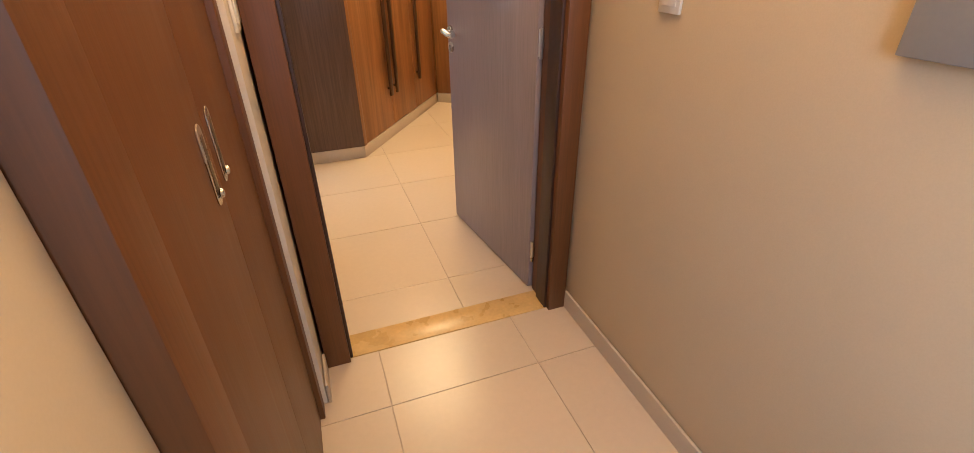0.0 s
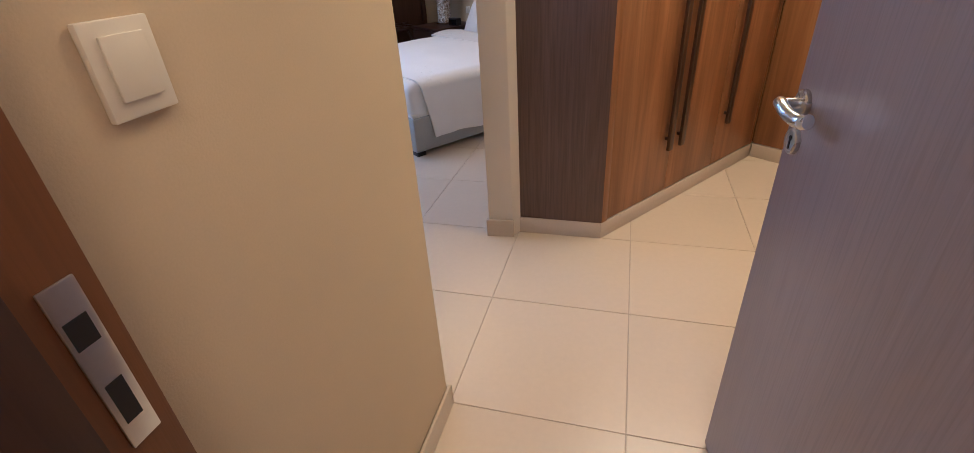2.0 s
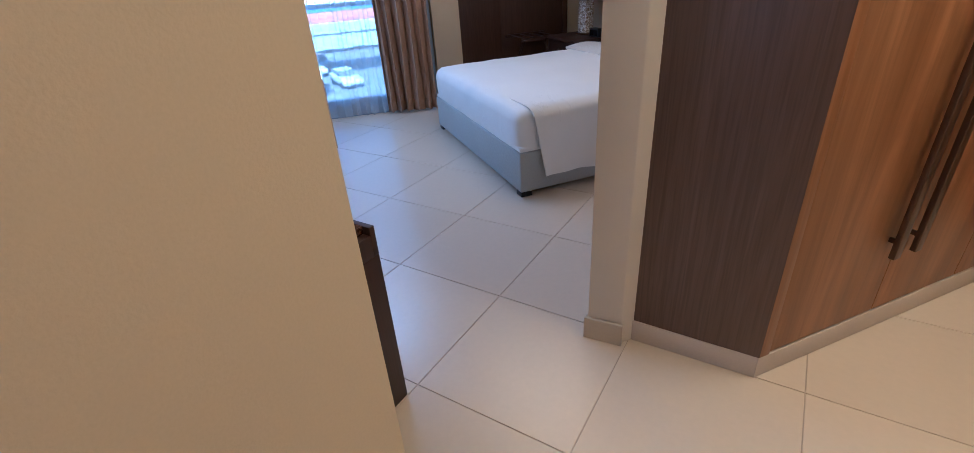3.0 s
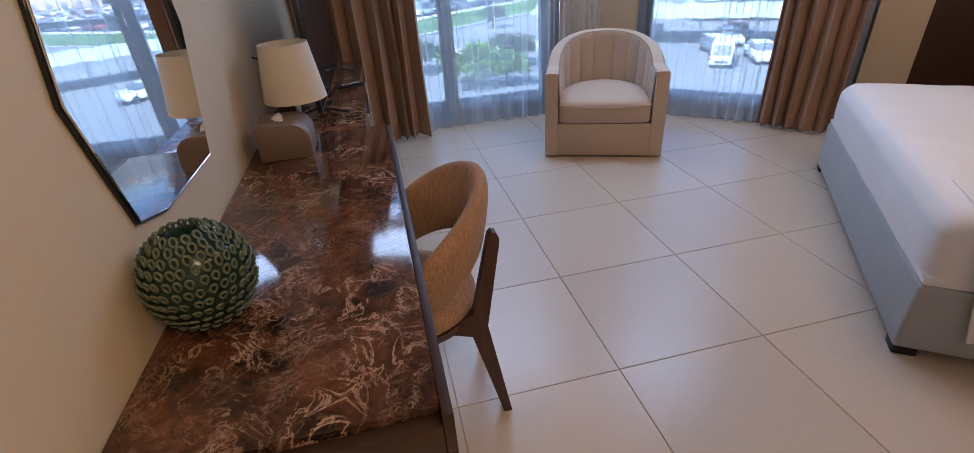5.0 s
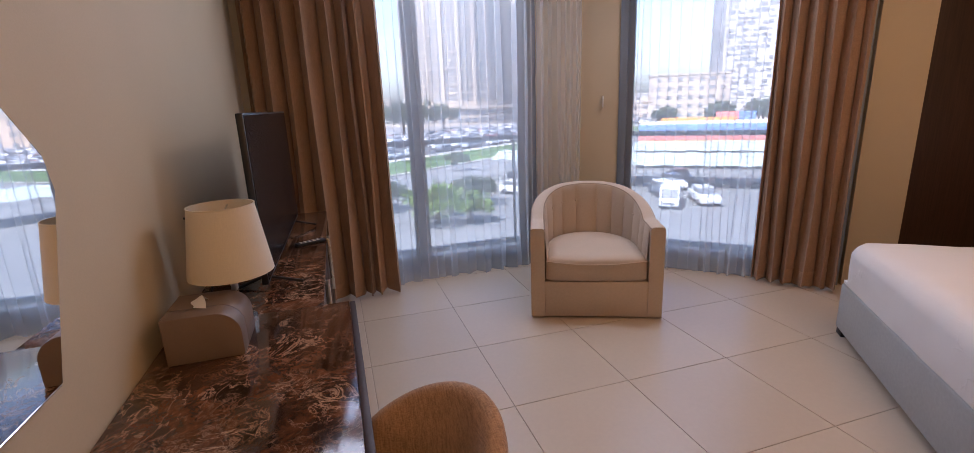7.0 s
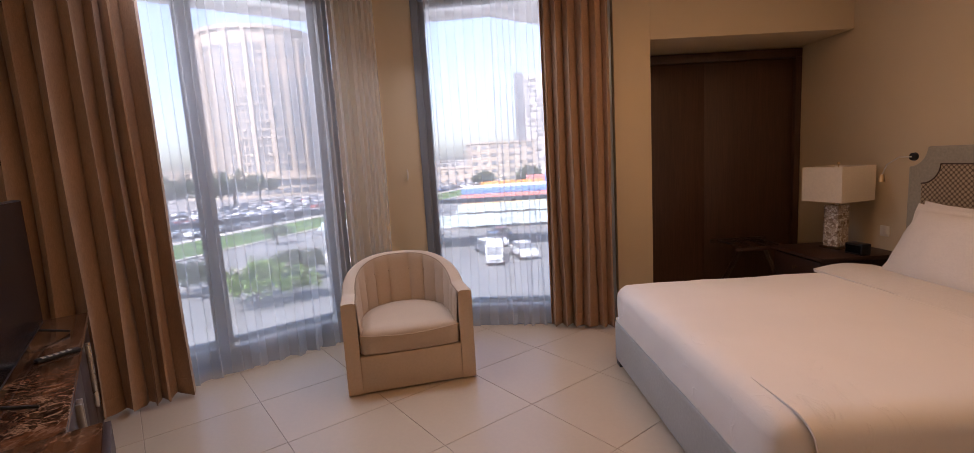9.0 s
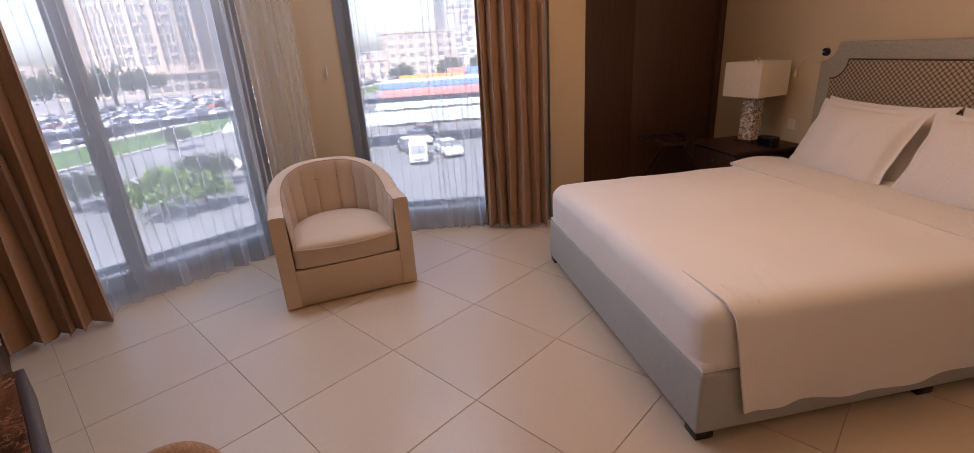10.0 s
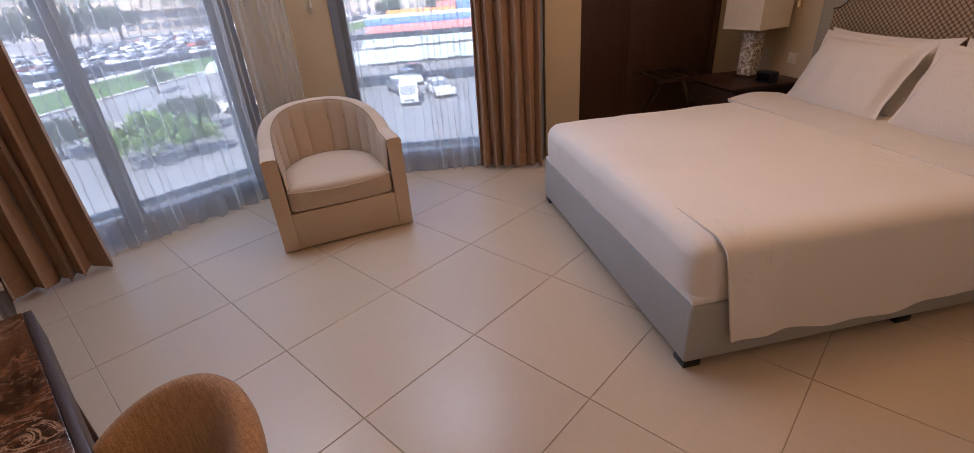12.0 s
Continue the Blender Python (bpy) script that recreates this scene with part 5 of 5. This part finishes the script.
# ---- outside ----
GZ = -8.0
ASPHALT = mottled("sunlit_asphalt", (0.22, 0.215, 0.205), 0.9, big=0.05, fine=2.0, amount=0.2, relief=0.1, world=True)
ROAD = mottled("road_asphalt", (0.09, 0.09, 0.095), 0.85, big=0.08, fine=2.0, amount=0.15, relief=0.1, world=True)
PAVING = mottled("pale_paving", (0.42, 0.38, 0.33), 0.85, big=0.2, fine=3.0, amount=0.12, world=True)
GRASS = mottled("lawn_green", (0.085, 0.15, 0.035), 0.9, big=0.15, fine=5.0, amount=0.3, relief=0.4, dist=0.05, world=True)
LINE = mottled("road_paint", (0.7, 0.7, 0.68), 0.7, big=1, fine=8, amount=0.1, world=True)
BEIGE = mottled("beige_facade", (0.42, 0.36, 0.29), 0.8, big=0.05, fine=0.8, amount=0.08, world=True)
PALE = mottled("pale_facade", (0.52, 0.50, 0.46), 0.8, big=0.05, fine=0.8, amount=0.08, world=True, each=0.25)
TAN = mottled("tan_facade", (0.50, 0.38, 0.27), 0.8, big=0.05, fine=0.8, amount=0.1, world=True, each=0.3)
WINDOW_DARK = mottled("far_window_glass", (0.17, 0.18, 0.19), 0.15, big=0.1, fine=1.0, amount=0.3, relief=0.0, world=True)
CANVAS = mottled("shade_canvas", (0.46, 0.52, 0.47), 0.85, big=0.3, fine=6, amount=0.08, world=True)
GALVANISED = mottled("galvanised_post", (0.55, 0.55, 0.54), 0.5, 0.4, fine=20, amount=0.1)
YELLOW = mottled("yellow_fascia", (0.72, 0.58, 0.24), 0.7, big=0.2, fine=3, amount=0.08, world=True)
PINK = mottled("red_fascia", (0.66, 0.20, 0.17), 0.7, big=0.2, fine=3, amount=0.08, world=True)
BLUE = mottled("blue_fascia", (0.12, 0.22, 0.45), 0.7, big=0.2, fine=3, amount=0.08, world=True)
ORANGE = mottled("orange_board", (0.75, 0.30, 0.06), 0.7, big=0.2, fine=3, amount=0.08, world=True)
RUBBER = mottled("tyre_rubber", (0.02, 0.02, 0.02), 0.85, fine=20, amount=0.1)
LEAF = mottled("leaf_green", (0.12, 0.20, 0.03), 0.7, big=1.5, fine=9, amount=0.35, relief=0.0, world=True)
LEAF_DARK = mottled("dusty_leaf", (0.055, 0.075, 0.035), 0.8, big=0.8, fine=9, amount=0.3, relief=0.0, world=True)
BARK = mottled("bark", (0.10, 0.07, 0.05), 0.95, fine=20, amount=0.2, relief=0.4, dist=0.02)

structure("ground", prism([(3000 * math.cos(2 * math.pi * i / 48), 3000 * math.sin(2 * math.pi * i / 48)) for i in range(48)], GZ - 1, GZ), ASPHALT, label="sunlit asphalt ground reaching the horizon", category="ground", smooth=None)

STREET = Vector((-0.55, 0.835)).normalized()
ACROSS = Vector((-0.835, -0.55))
G0 = Vector((-64.5, 4.7))


def band(name, a, b, z, material, label, category, s0=-120, s1=220):
    """A long strip beside the lawn: from a to b metres beyond its near edge."""
    p = [G0 + STREET * s0 + ACROSS * a, G0 + STREET * s1 + ACROSS * a, G0 + STREET * s1 + ACROSS * b, G0 + STREET * s0 + ACROSS * b]
    return structure(name, prism([tuple(v) for v in p], GZ - 0.2, GZ + z), material, label=label, category=category, smooth=None)


band("lawn", 0.3, 12.6, 0.14, GRASS, "mown green lawn strip along the road", "lawn")
band("kerb_near", -0.6, 0.3, 0.18, PAVING, "pale kerb of the lawn", "kerb")
band("kerb_far", 12.6, 15.5, 0.16, PAVING, "pale footpath beside the road", "pavement")
band("road", 15.6, 70.0, 0.03, ROAD, "wide grey road full of cars", "road")
band("verge", 70.0, 76.0, 0.15, PAVING, "pale verge across the road", "pavement")
structure("traffic_island", prism([(-52, 8), (-47, 10), (-46, 19), (-49, 22), (-53, 17)], GZ - 0.1, GZ + 0.15), PAVING, label="pale paved traffic island", category="pavement", smooth=None)


def paint_material(name):
    m, nt, b = mat(name, (0.5, 0.5, 0.5), 0.3)
    info = nt.nodes.new("ShaderNodeObjectInfo")
    r = nt.nodes.new("ShaderNodeValToRGB")
    r.color_ramp.interpolation = "CONSTANT"
    els = r.color_ramp.elements
    els[0].color, els[1].position, els[1].color = (0.75, 0.75, 0.74, 1), 0.42, (0.35, 0.36, 0.37, 1)
    for pos, col in ((0.6, (0.12, 0.13, 0.15)), (0.75, (0.72, 0.70, 0.66)), (0.88, (0.30, 0.05, 0.04)), (0.94, (0.06, 0.10, 0.22))):
        els.new(pos).color = (*col, 1)
    nt.links.new(info.outputs["Random"], r.inputs["Fac"])
    nt.links.new(r.outputs[0], b.inputs["Base Color"])
    b.inputs["Coat Weight"].default_value = 0.6
    return m


CAR_PAINT = paint_material("car_paint")
VAN_PAINT = mottled("white_van_paint", (0.78, 0.78, 0.77), 0.3, big=0.5, fine=10, amount=0.03, relief=0.0)
XZ_SIDE = Matrix(((1, 0, 0, 0), (0, 0, 1, 0), (0, 1, 0, 0), (0, 0, 0, 1)))


def car(m, tall=1.0):
    c = thing("car", m, "parked car standing in the sun", "car", "cars on the road")
    low = [(-2.2, 0.32), (2.2, 0.32), (2.25, 0.62), (2.1, 0.82), (1.1, 0.95), (-1.9, 1.0), (-2.2, 0.9)]
    part("body", move(prism(low, -0.88, 0.88, 0.07, 2), XZ_SIDE), CAR_PAINT, c)
    top = [(-1.85, 0.99), (1.05, 0.94), (0.35, 1.38 * tall), (-1.35, 1.42 * tall)]
    bm = move(prism(top, -0.74, 0.74, 0.05, 2), XZ_SIDE)
    part("windows", bm, WINDOW_DARK, c, "dark car windows")
    part("roof", box(-1.32, 0.36, -0.70, 0.70, 1.40 * tall - 0.02, 1.44 * tall, 0.02, 1), CAR_PAINT, c)
    for x in (-1.35, 1.35):
        for y in (-0.80, 0.80):
            part("wheel", move(lathe([(0, -0.1), (0.32, -0.1), (0.32, 0.1), (0, 0.1)], 12), Matrix.Translation((x, y, 0.32)) @ pose(0, 0, 0, 90)), RUBBER, c)
    return c


rng = random.Random(21)
first = None
heading = math.degrees(math.atan2(STREET.y, STREET.x))
for lane in range(11):
    a = 18.0 + lane * 4.4
    s = -70 + rng.uniform(0, 4)
    while s < 150:
        s += rng.uniform(5.0, 9.5)
        if rng.random() < 0.22:
            continue
        p = G0 + STREET * s + ACROSS * (a + rng.uniform(-0.4, 0.4))
        m = pose(p.x, p.y, GZ + 0.03, 0, 0, heading + rng.uniform(-4, 4) + (180 if lane % 2 else 0))
        if first is None:
            first = car(m)
        else:
            copy_thing(first, m)
for x, y, rz in ((-45, 17.5, 40), (-37.5, 29.5, -20), (-40.5, 33, -22), (-43, 36, -24), (-33.0, 30.5, -25)):
    copy_thing(first, pose(x, y, GZ, 0, 0, rz))

# white van seen from the front
van = thing("van", pose(-33.4, 27.2, GZ, 0, 0, -40) @ Matrix.Scale(0.86, 4), "white passenger van parked before the canopies", "van")
side = [(-2.6, 0.35), (2.5, 0.35), (2.6, 0.8), (2.45, 1.15), (1.95, 2.1), (1.7, 2.2), (-2.55, 2.2), (-2.65, 2.0)]
part("body", move(prism(side, -0.92, 0.92, 0.1, 2), XZ_SIDE), VAN_PAINT, van)
part("windscreen", move(prism([(2.40, 1.27), (2.46, 1.20), (2.05, 2.0), (1.98, 2.02)], -0.78, 0.78), XZ_SIDE), WINDOW_DARK, van, "dark windscreen")
part("grille", box(2.55, 2.615, -0.55, 0.55, 0.62, 0.78, 0.01), WINDOW_DARK, van)
for y in (-0.72, 0.72):
    part("headlight", box(2.52, 2.60, y - 0.14, y + 0.14, 0.82, 1.0, 0.02), GALVANISED, van)
for y in (-0.925, 0.925):
    part("side_window", box(-2.2, 1.6, y - 0.006, y + 0.006, 1.3, 1.95, 0.002), WINDOW_DARK, van)
for x in (-1.6, 1.6):
    for y in (-0.84, 0.84):
        part("wheel", move(lathe([(0, -0.1), (0.34, -0.1), (0.34, 0.1), (0, 0.1)], 14), Matrix.Translation((x, y, 0.34)) @ pose(0, 0, 0, 90)), RUBBER, van)


def canopy(m, w, d):
    c = thing("parking_canopy", m, "pale green shade canopy over parked cars", "canopy", "parking canopies")
    part("canvas", sheet(lambda u, v: (-w / 2 + w * u, d * v, 2.5 + 0.55 * v + 0.10 * math.sin(u * w / 3 * math.pi) ** 2), int(w * 2), 6, 0.02), CANVAS, c)
    n = int(w / 5.5)
    for i in range(n + 1):
        x = -w / 2 + w * i / n
        post = part("post", tube([(x, d * 0.9, 0), (x, d * 0.9, 3.0)], 0.07, 8), GALVANISED, c)
        part("arm", tube([(x, d * 0.9, 2.3), (x, 0.1, 2.52)], 0.05, 6), GALVANISED, post)


canopy(pose(-37.5, 34.0, GZ, 0, 0, 52), 22, 7.0)
canopy(pose(-52, 24.0, GZ, 0, 0, 62), 14, 6.0)
canopy(pose(-46, 47.0, GZ, 0, 0, 52), 26, 7.0)

shop = thing("striped_building", pose(-60, 47, GZ, 0, 0, 52), "low building with blue, red and yellow stripes", "building")
part("wall", box(-4, 60, 0.4, 12, 0, 4.9), PALE, shop)
part("yellow_band", box(-4, 60, 0.0, 0.39, 1.5, 2.9, 0.03), YELLOW, shop, "yellow painted band")
part("red_band", box(-4, 60, 0.02, 0.39, 2.92, 4.3, 0.03), PINK, shop, "red painted band")
part("blue_band", box(-4, 60, 0.06, 0.39, 4.32, 5.3, 0.03), BLUE, shop, "blue painted band")
part("roof", box(-4, 60, 0.4, 12, 4.91, 5.2), CONCRETE, shop)


# ---- the curved tower ----
def tower():
    t = thing("tower_building", pose(-252, 62, GZ, 0, 0, 0), "tall beige tower with a curved facade and many windows", "building")
    R1, H = 25.0, 72.0
    part("core", lathe([(0, 8), (R1, 8), (R1, H), (R1 + 0.9, H), (R1 + 0.9, H + 1.6), (R1 - 1.5, H + 1.6), (R1 - 1.5, H + 0.6), (0, H + 0.6)], 64), BEIGE, t, "curved beige facade")
    part("podium", lathe([(0, 0), (36, 0), (36, 7.2), (37, 7.2), (37, 8.2), (0, 8.2)], 64), BEIGE, t, "wide podium")
    to_eye = math.atan2(-62, 252)
    n = 44
    for i in range(n):
        a = to_eye + radians(-96 + 192 * (i + 0.5) / n)
        q = Matrix.Translation((R1 * math.cos(a), R1 * math.sin(a), 0)) @ pose(0, 0, 0, 0, 0, math.degrees(a))
        if i % 4 == 3:
            part("pilaster", move(box(-0.3, 0.75, -0.75, 0.75, 8.2, H - 0.1), q), BEIGE, t)
            continue
        win = part("window", move(box(-0.2, 0.10, -0.62, 0.62, 11.0, H - 6.0), q), WINDOW_DARK, t, "tall dark window bay")
        bm = bmesh.new()
        for k in range(1, 15):
            z = 11.0 + (H - 17.0) * k / 15
            if (k * 7 + i) % 4 != 0:
                add_box(bm, 0.05, 0.22, -0.64, 0.64, z - 0.35, z + 0.35)
            else:
                add_box(bm, 0.05, 0.45, -0.75, 0.75, z - 0.8, z + 0.5)
        part("spandrel", move(bm, q), BEIGE, win)
    for i in range(26):
        a = to_eye + radians(-80 + 160 * (i + 0.5) / 26)
        q = Matrix.Translation((36 * math.cos(a), 36 * math.sin(a), 0)) @ pose(0, 0, 0, 0, 0, math.degrees(a))
        part("window", move(box(-0.2, 0.08, -1.4, 1.4, 1.2, 3.2), q), WINDOW_DARK, t)
        part("window", move(box(-0.2, 0.08, -1.4, 1.4, 4.4, 6.4), q), WINDOW_DARK, t)
    return t


tower()
wing = thing("tower_wing", pose(-258, 92, GZ, 0, 0, 66), "lower beige wing beside the curved tower", "building")
part("wall", box(-12, 12, 0, 26, 0, 62), BEIGE, wing)
for i in range(5):
    w = part("window", box(-9.4 + i * 4.2, -7.4 + i * 4.2, -0.1, 0.3, 10, 57), WINDOW_DARK, wing)
    bm = bmesh.new()
    for k in range(1, 14):
        z = 10 + 47 * k / 14
        add_box(bm, -9.5 + i * 4.2, -7.3 + i * 4.2, -0.25, -0.05, z - 0.5, z + 0.5)
    part("spandrel", bm, BEIGE, w)

grid = thing("tower_building", pose(-246, 246, GZ, 0, 0, 46), "white tower with a broken grid of dark windows", "building")
part("core", box(-14, 14, 0, 22, 0, 68), PALE, grid)
# The flank is one plain dark block, slightly taller than the core.
part("dark_side", box(-21, -14.05, -0.5, 22, 0, 70), WINDOW_DARK, grid, "darker and taller flank of the white tower")
rng = random.Random(8)
for k in range(17):
    x = -13.0
    while x < 12:
        w = rng.choice((1.6, 2.6, 4.2))
        if rng.random() < 0.72:
            part("window", box(x, min(13.4, x + w), -0.08, 0.2, 8 + k * 3.4, 8 + k * 3.4 + rng.choice((1.3, 2.0, 2.6))), WINDOW_DARK, grid)
        x += w + rng.choice((0.5, 0.9))

# low city towards the horizon
rng = random.Random(31)


def block(x, y, w, d, h, turn, material):
    b = thing("building", pose(x, y, GZ, 0, 0, turn), "low city building with rows of windows, far off", "building", "city blocks")
    part("wall", box(-w / 2, w / 2, -d / 2, d / 2, 0, h), material, b)
    part("roof", box(-w / 2 - 0.3, w / 2 + 0.3, -d / 2 - 0.3, d / 2 + 0.3, h + 0.02, h + 0.7), material, b)
    for k in range(max(1, int(h / 3.4))):
        z = 1.2 + k * 3.4
        for i in range(int(w / 4)):
            x0 = -w / 2 + 1.2 + i * 4
            part("window", box(x0, x0 + 1.7, -d / 2 - 0.06, -d / 2 + 0.2, z, z + 1.5), WINDOW_DARK, b)


for k in range(34):
    yaw = 38 + 52 * (k + rng.uniform(0.0, 0.9)) / 34
    if 66 < yaw < 82 and k % 3:
        continue
    far = rng.uniform(170, 420) if yaw < 66 else rng.uniform(330, 480)
    if 43.5 < yaw < 49.5:
        far = max(far, 380)
    a = radians(yaw)
    block(-math.sin(a) * far, math.cos(a) * far, rng.uniform(14, 30), rng.uniform(10, 16), rng.choice((5, 8, 9, 12, 15, 19)) * (far / 330 if yaw > 66 else 0.9), yaw + rng.uniform(-12, 12), rng.choice((PALE, PALE, TAN, BEIGE)))
for x, y, w, z0, z1, material, label in ((-92, 80, 16, 2.2, 4.4, ORANGE, "orange roadside board"), (-96, 92, 5, 2.0, 5.2, PINK, "red roadside board"), (-94, 96, 4, 2.4, 5.2, BLUE, "blue roadside board"), (-84, 88, 14, 0.2, 1.9, PALE, "white site hoarding"), (-78, 76, 12, 0.2, 2.2, YELLOW, "yellow site hoarding")):
    s = thing("billboard", pose(x, y, GZ, 0, 0, 48), label + " beyond the road", "billboard")
    part("board", box(-w / 2, w / 2, -0.1, 0.1, z0, z1, 0.02, 1), material, s)
    for sx in (-0.4, 0.4):
        part("post", tube([(w * sx, 0.14, 0), (w * sx, 0.14, z0 + 0.5)], 0.08, 6), GALVANISED, s)


def tree(x, y, h, spread, seed, material, label, name="tree", leaf=0.35, clumps=46, per=46):
    rng = random.Random(seed)
    t = thing(name, pose(x, y, GZ), label, name)
    bm = tube([(0, 0, 0), (0.08 * h * rng.uniform(-0.3, 0.3), 0, h * 0.3), (0.02 * h, 0.02 * h, h * 0.62)], 0.045 * h, 8, 0.45)
    tips = []
    for i in range(7):
        a = 2 * math.pi * i / 7 + rng.uniform(-0.3, 0.3)
        tip = Vector((math.cos(a) * spread * 0.6, math.sin(a) * spread * 0.6, h * rng.uniform(0.55, 0.85)))
        add_tube(bm, [(0, 0, h * rng.uniform(0.22, 0.4)), tip * 0.5 + Vector((0, 0, h * 0.2)), tip], 0.018 * h, 6, 0.4)
    part("trunk", bm, BARK, t)
    verts, faces = [], []
    for c in range(clumps):
        a, r = rng.uniform(0, 2 * math.pi), spread * math.sqrt(rng.uniform(0.02, 1))
        z = h * (0.42 + 0.5 * rng.random() * (1 - 0.55 * (r / spread) ** 2))
        centre = Vector((r * math.cos(a), r * math.sin(a), z))
        size = spread * rng.uniform(0.14, 0.30)
        for _ in range(per):
            p = centre + Vector([rng.gauss(0, 0.5) * size for _ in range(3)])
            u = Vector([rng.uniform(-1, 1) for _ in range(3)]).normalized()
            w = u.orthogonal().normalized()
            k = leaf * rng.uniform(0.6, 1.3)
            b = len(verts)
            verts += [p - u * k, p + w * k * 0.45, p + u * k, p - w * k * 0.45]
            faces.append((b, b + 1, b + 2, b + 3))
    me = bpy.data.meshes.new("crown")
    me.from_pydata([tuple(v) for v in verts], [], faces)
    me.materials.append(material)
    ob = new("crown", me)
    ob.parent = t
    return t


tree(-36.0, 6.9, 3.4, 2.6, 1, LEAF, "bright green leafy shrub below the balcony", "shrub", 0.16, 44, 60)
tree(-35.2, 9.4, 2.6, 1.7, 2, LEAF, "bright green leafy shrub below the balcony", "shrub", 0.16, 30, 60)
tree(-42.0, 11.5, 2.8, 2.3, 3, LEAF_DARK, "clipped dusty round shrub at the roadside", "shrub", 0.14, 50, 60)
tree(-43.0, 3.2, 3.0, 2.2, 4, LEAF_DARK, "clipped dusty round shrub at the roadside", "shrub", 0.14, 50, 60)
tree(-66.0, 16.0, 3.2, 1.8, 5, LEAF_DARK, "small tree standing on the lawn", "tree", 0.16, 24, 40)
for i, (x, y, h, s) in enumerate(((-150, 10, 12, 7), (-160, 22, 11, 6), (-170, 30, 12, 7), (-150, -4, 13, 7), (-190, 42, 11, 6), (-120, 112, 8, 4), (-110, 118, 8, 4.5), (-125, 96, 7, 3.5))):
    tree(x, y, h, s, 40 + i, LEAF_DARK, "broad dusty green tree beside the road", "tree", 0.55, 40, 40)
for i, (x, y) in enumerate(((-53, 13), (-50.5, 18), (-58, 20.5))):
    p = thing("street_lamp", pose(x, y, GZ), "slim grey street lamp post", "street lamp")
    part("post", tube([(0, 0, 0), (0, 0, 4.2)], 0.06, 8, 0.6), GALVANISED, p)
    part("head", box(-0.1, 0.5, -0.08, 0.08, 4.15, 4.27, 0.02), GALVANISED, p)

# ---- floor tiles ----
def clip(poly, p, n):
    """The part of a polygon on the side of p to which n points."""
    out = []
    for a, b in zip(poly, poly[1:] + poly[:1]):
        da, db = (a - p).dot(n), (b - p).dot(n)
        if da >= 0:
            out.append(a)
        if (da >= 0) != (db >= 0):
            out.append(a + (b - a) * (da / (da - db)))
    return out


def tile_mesh(poly, c):
    bm = bmesh.new()
    e = 0.0022
    lo = [bm.verts.new((p.x - c.x, p.y - c.y, -0.02)) for p in poly]
    md = [bm.verts.new((p.x - c.x, p.y - c.y, -0.0012)) for p in poly]
    mid = sum(poly, Vector((0, 0))) / len(poly)
    hi = [bm.verts.new((*(p - c + (mid - p).normalized() * e), 0.0)) for p in poly]
    n = len(poly)
    for a, b in ((lo, md), (md, hi)):
        for i in range(n):
            bm.faces.new((a[i], a[(i + 1) % n], b[(i + 1) % n], b[i]))
    bm.faces.new(hi)
    bm.normal_update()
    me = bpy.data.meshes.new("tile")
    bm.to_mesh(me)
    bm.free()
    me.materials.append(TILE)
    return me


CUTS = [(Vector((-1.925, 0)), Vector((1, 0))), (Vector((-1.925, 0.95)), Vector((0.905, -0.425))), (Vector((-1.645, 1.56)), Vector((0.727, -0.687)))]
ROOMS = [(-1.95, 4.75, -1.19, 4.9), (2.40, 3.48, -2.06, -1.19)]
WHOLE = None
T, G = 0.6, 0.0016


def lay(x0, y0, rooms, cuts, border=()):
    global WHOLE
    for i in range(-6, 12):
        for j in range(-9, 10):
            x, y = x0 + i * T, y0 + j * T
            if not any(x < r[1] and x + T > r[0] and y < r[3] and y + T > r[2] for r in rooms):
                continue
            poly = [Vector(p) for p in ((x + G, y + G), (x + T - G, y + G), (x + T - G, y + T - G), (x + G, y + T - G))]
            whole = True
            for p, n in list(cuts) + list(border):
                cut = clip(poly, p, n)
                whole = whole and len(cut) == 4 and all((a - b).length < 1e-6 for a, b in zip(cut, poly))
                poly = cut
                if len(poly) < 3:
                    break
            if len(poly) < 3:
                continue
            c = Vector((x + T / 2, y + T / 2))
            if whole:
                WHOLE = WHOLE or tile_mesh(poly, c)
            ob = new("tile", WHOLE if whole else tile_mesh(poly, c))
            ob.parent = floor
            ob.matrix_basis = pose(c.x, c.y, 0)


lay(0.0, 0.0, ROOMS, CUTS, [(Vector((0, -2.055)), Vector((0, 1)))])
lay(2.58, -2.49, [(2.2, 3.48, -5.1, -2.19)], [(Vector((0, -2.19)), Vector((0, -1)))])
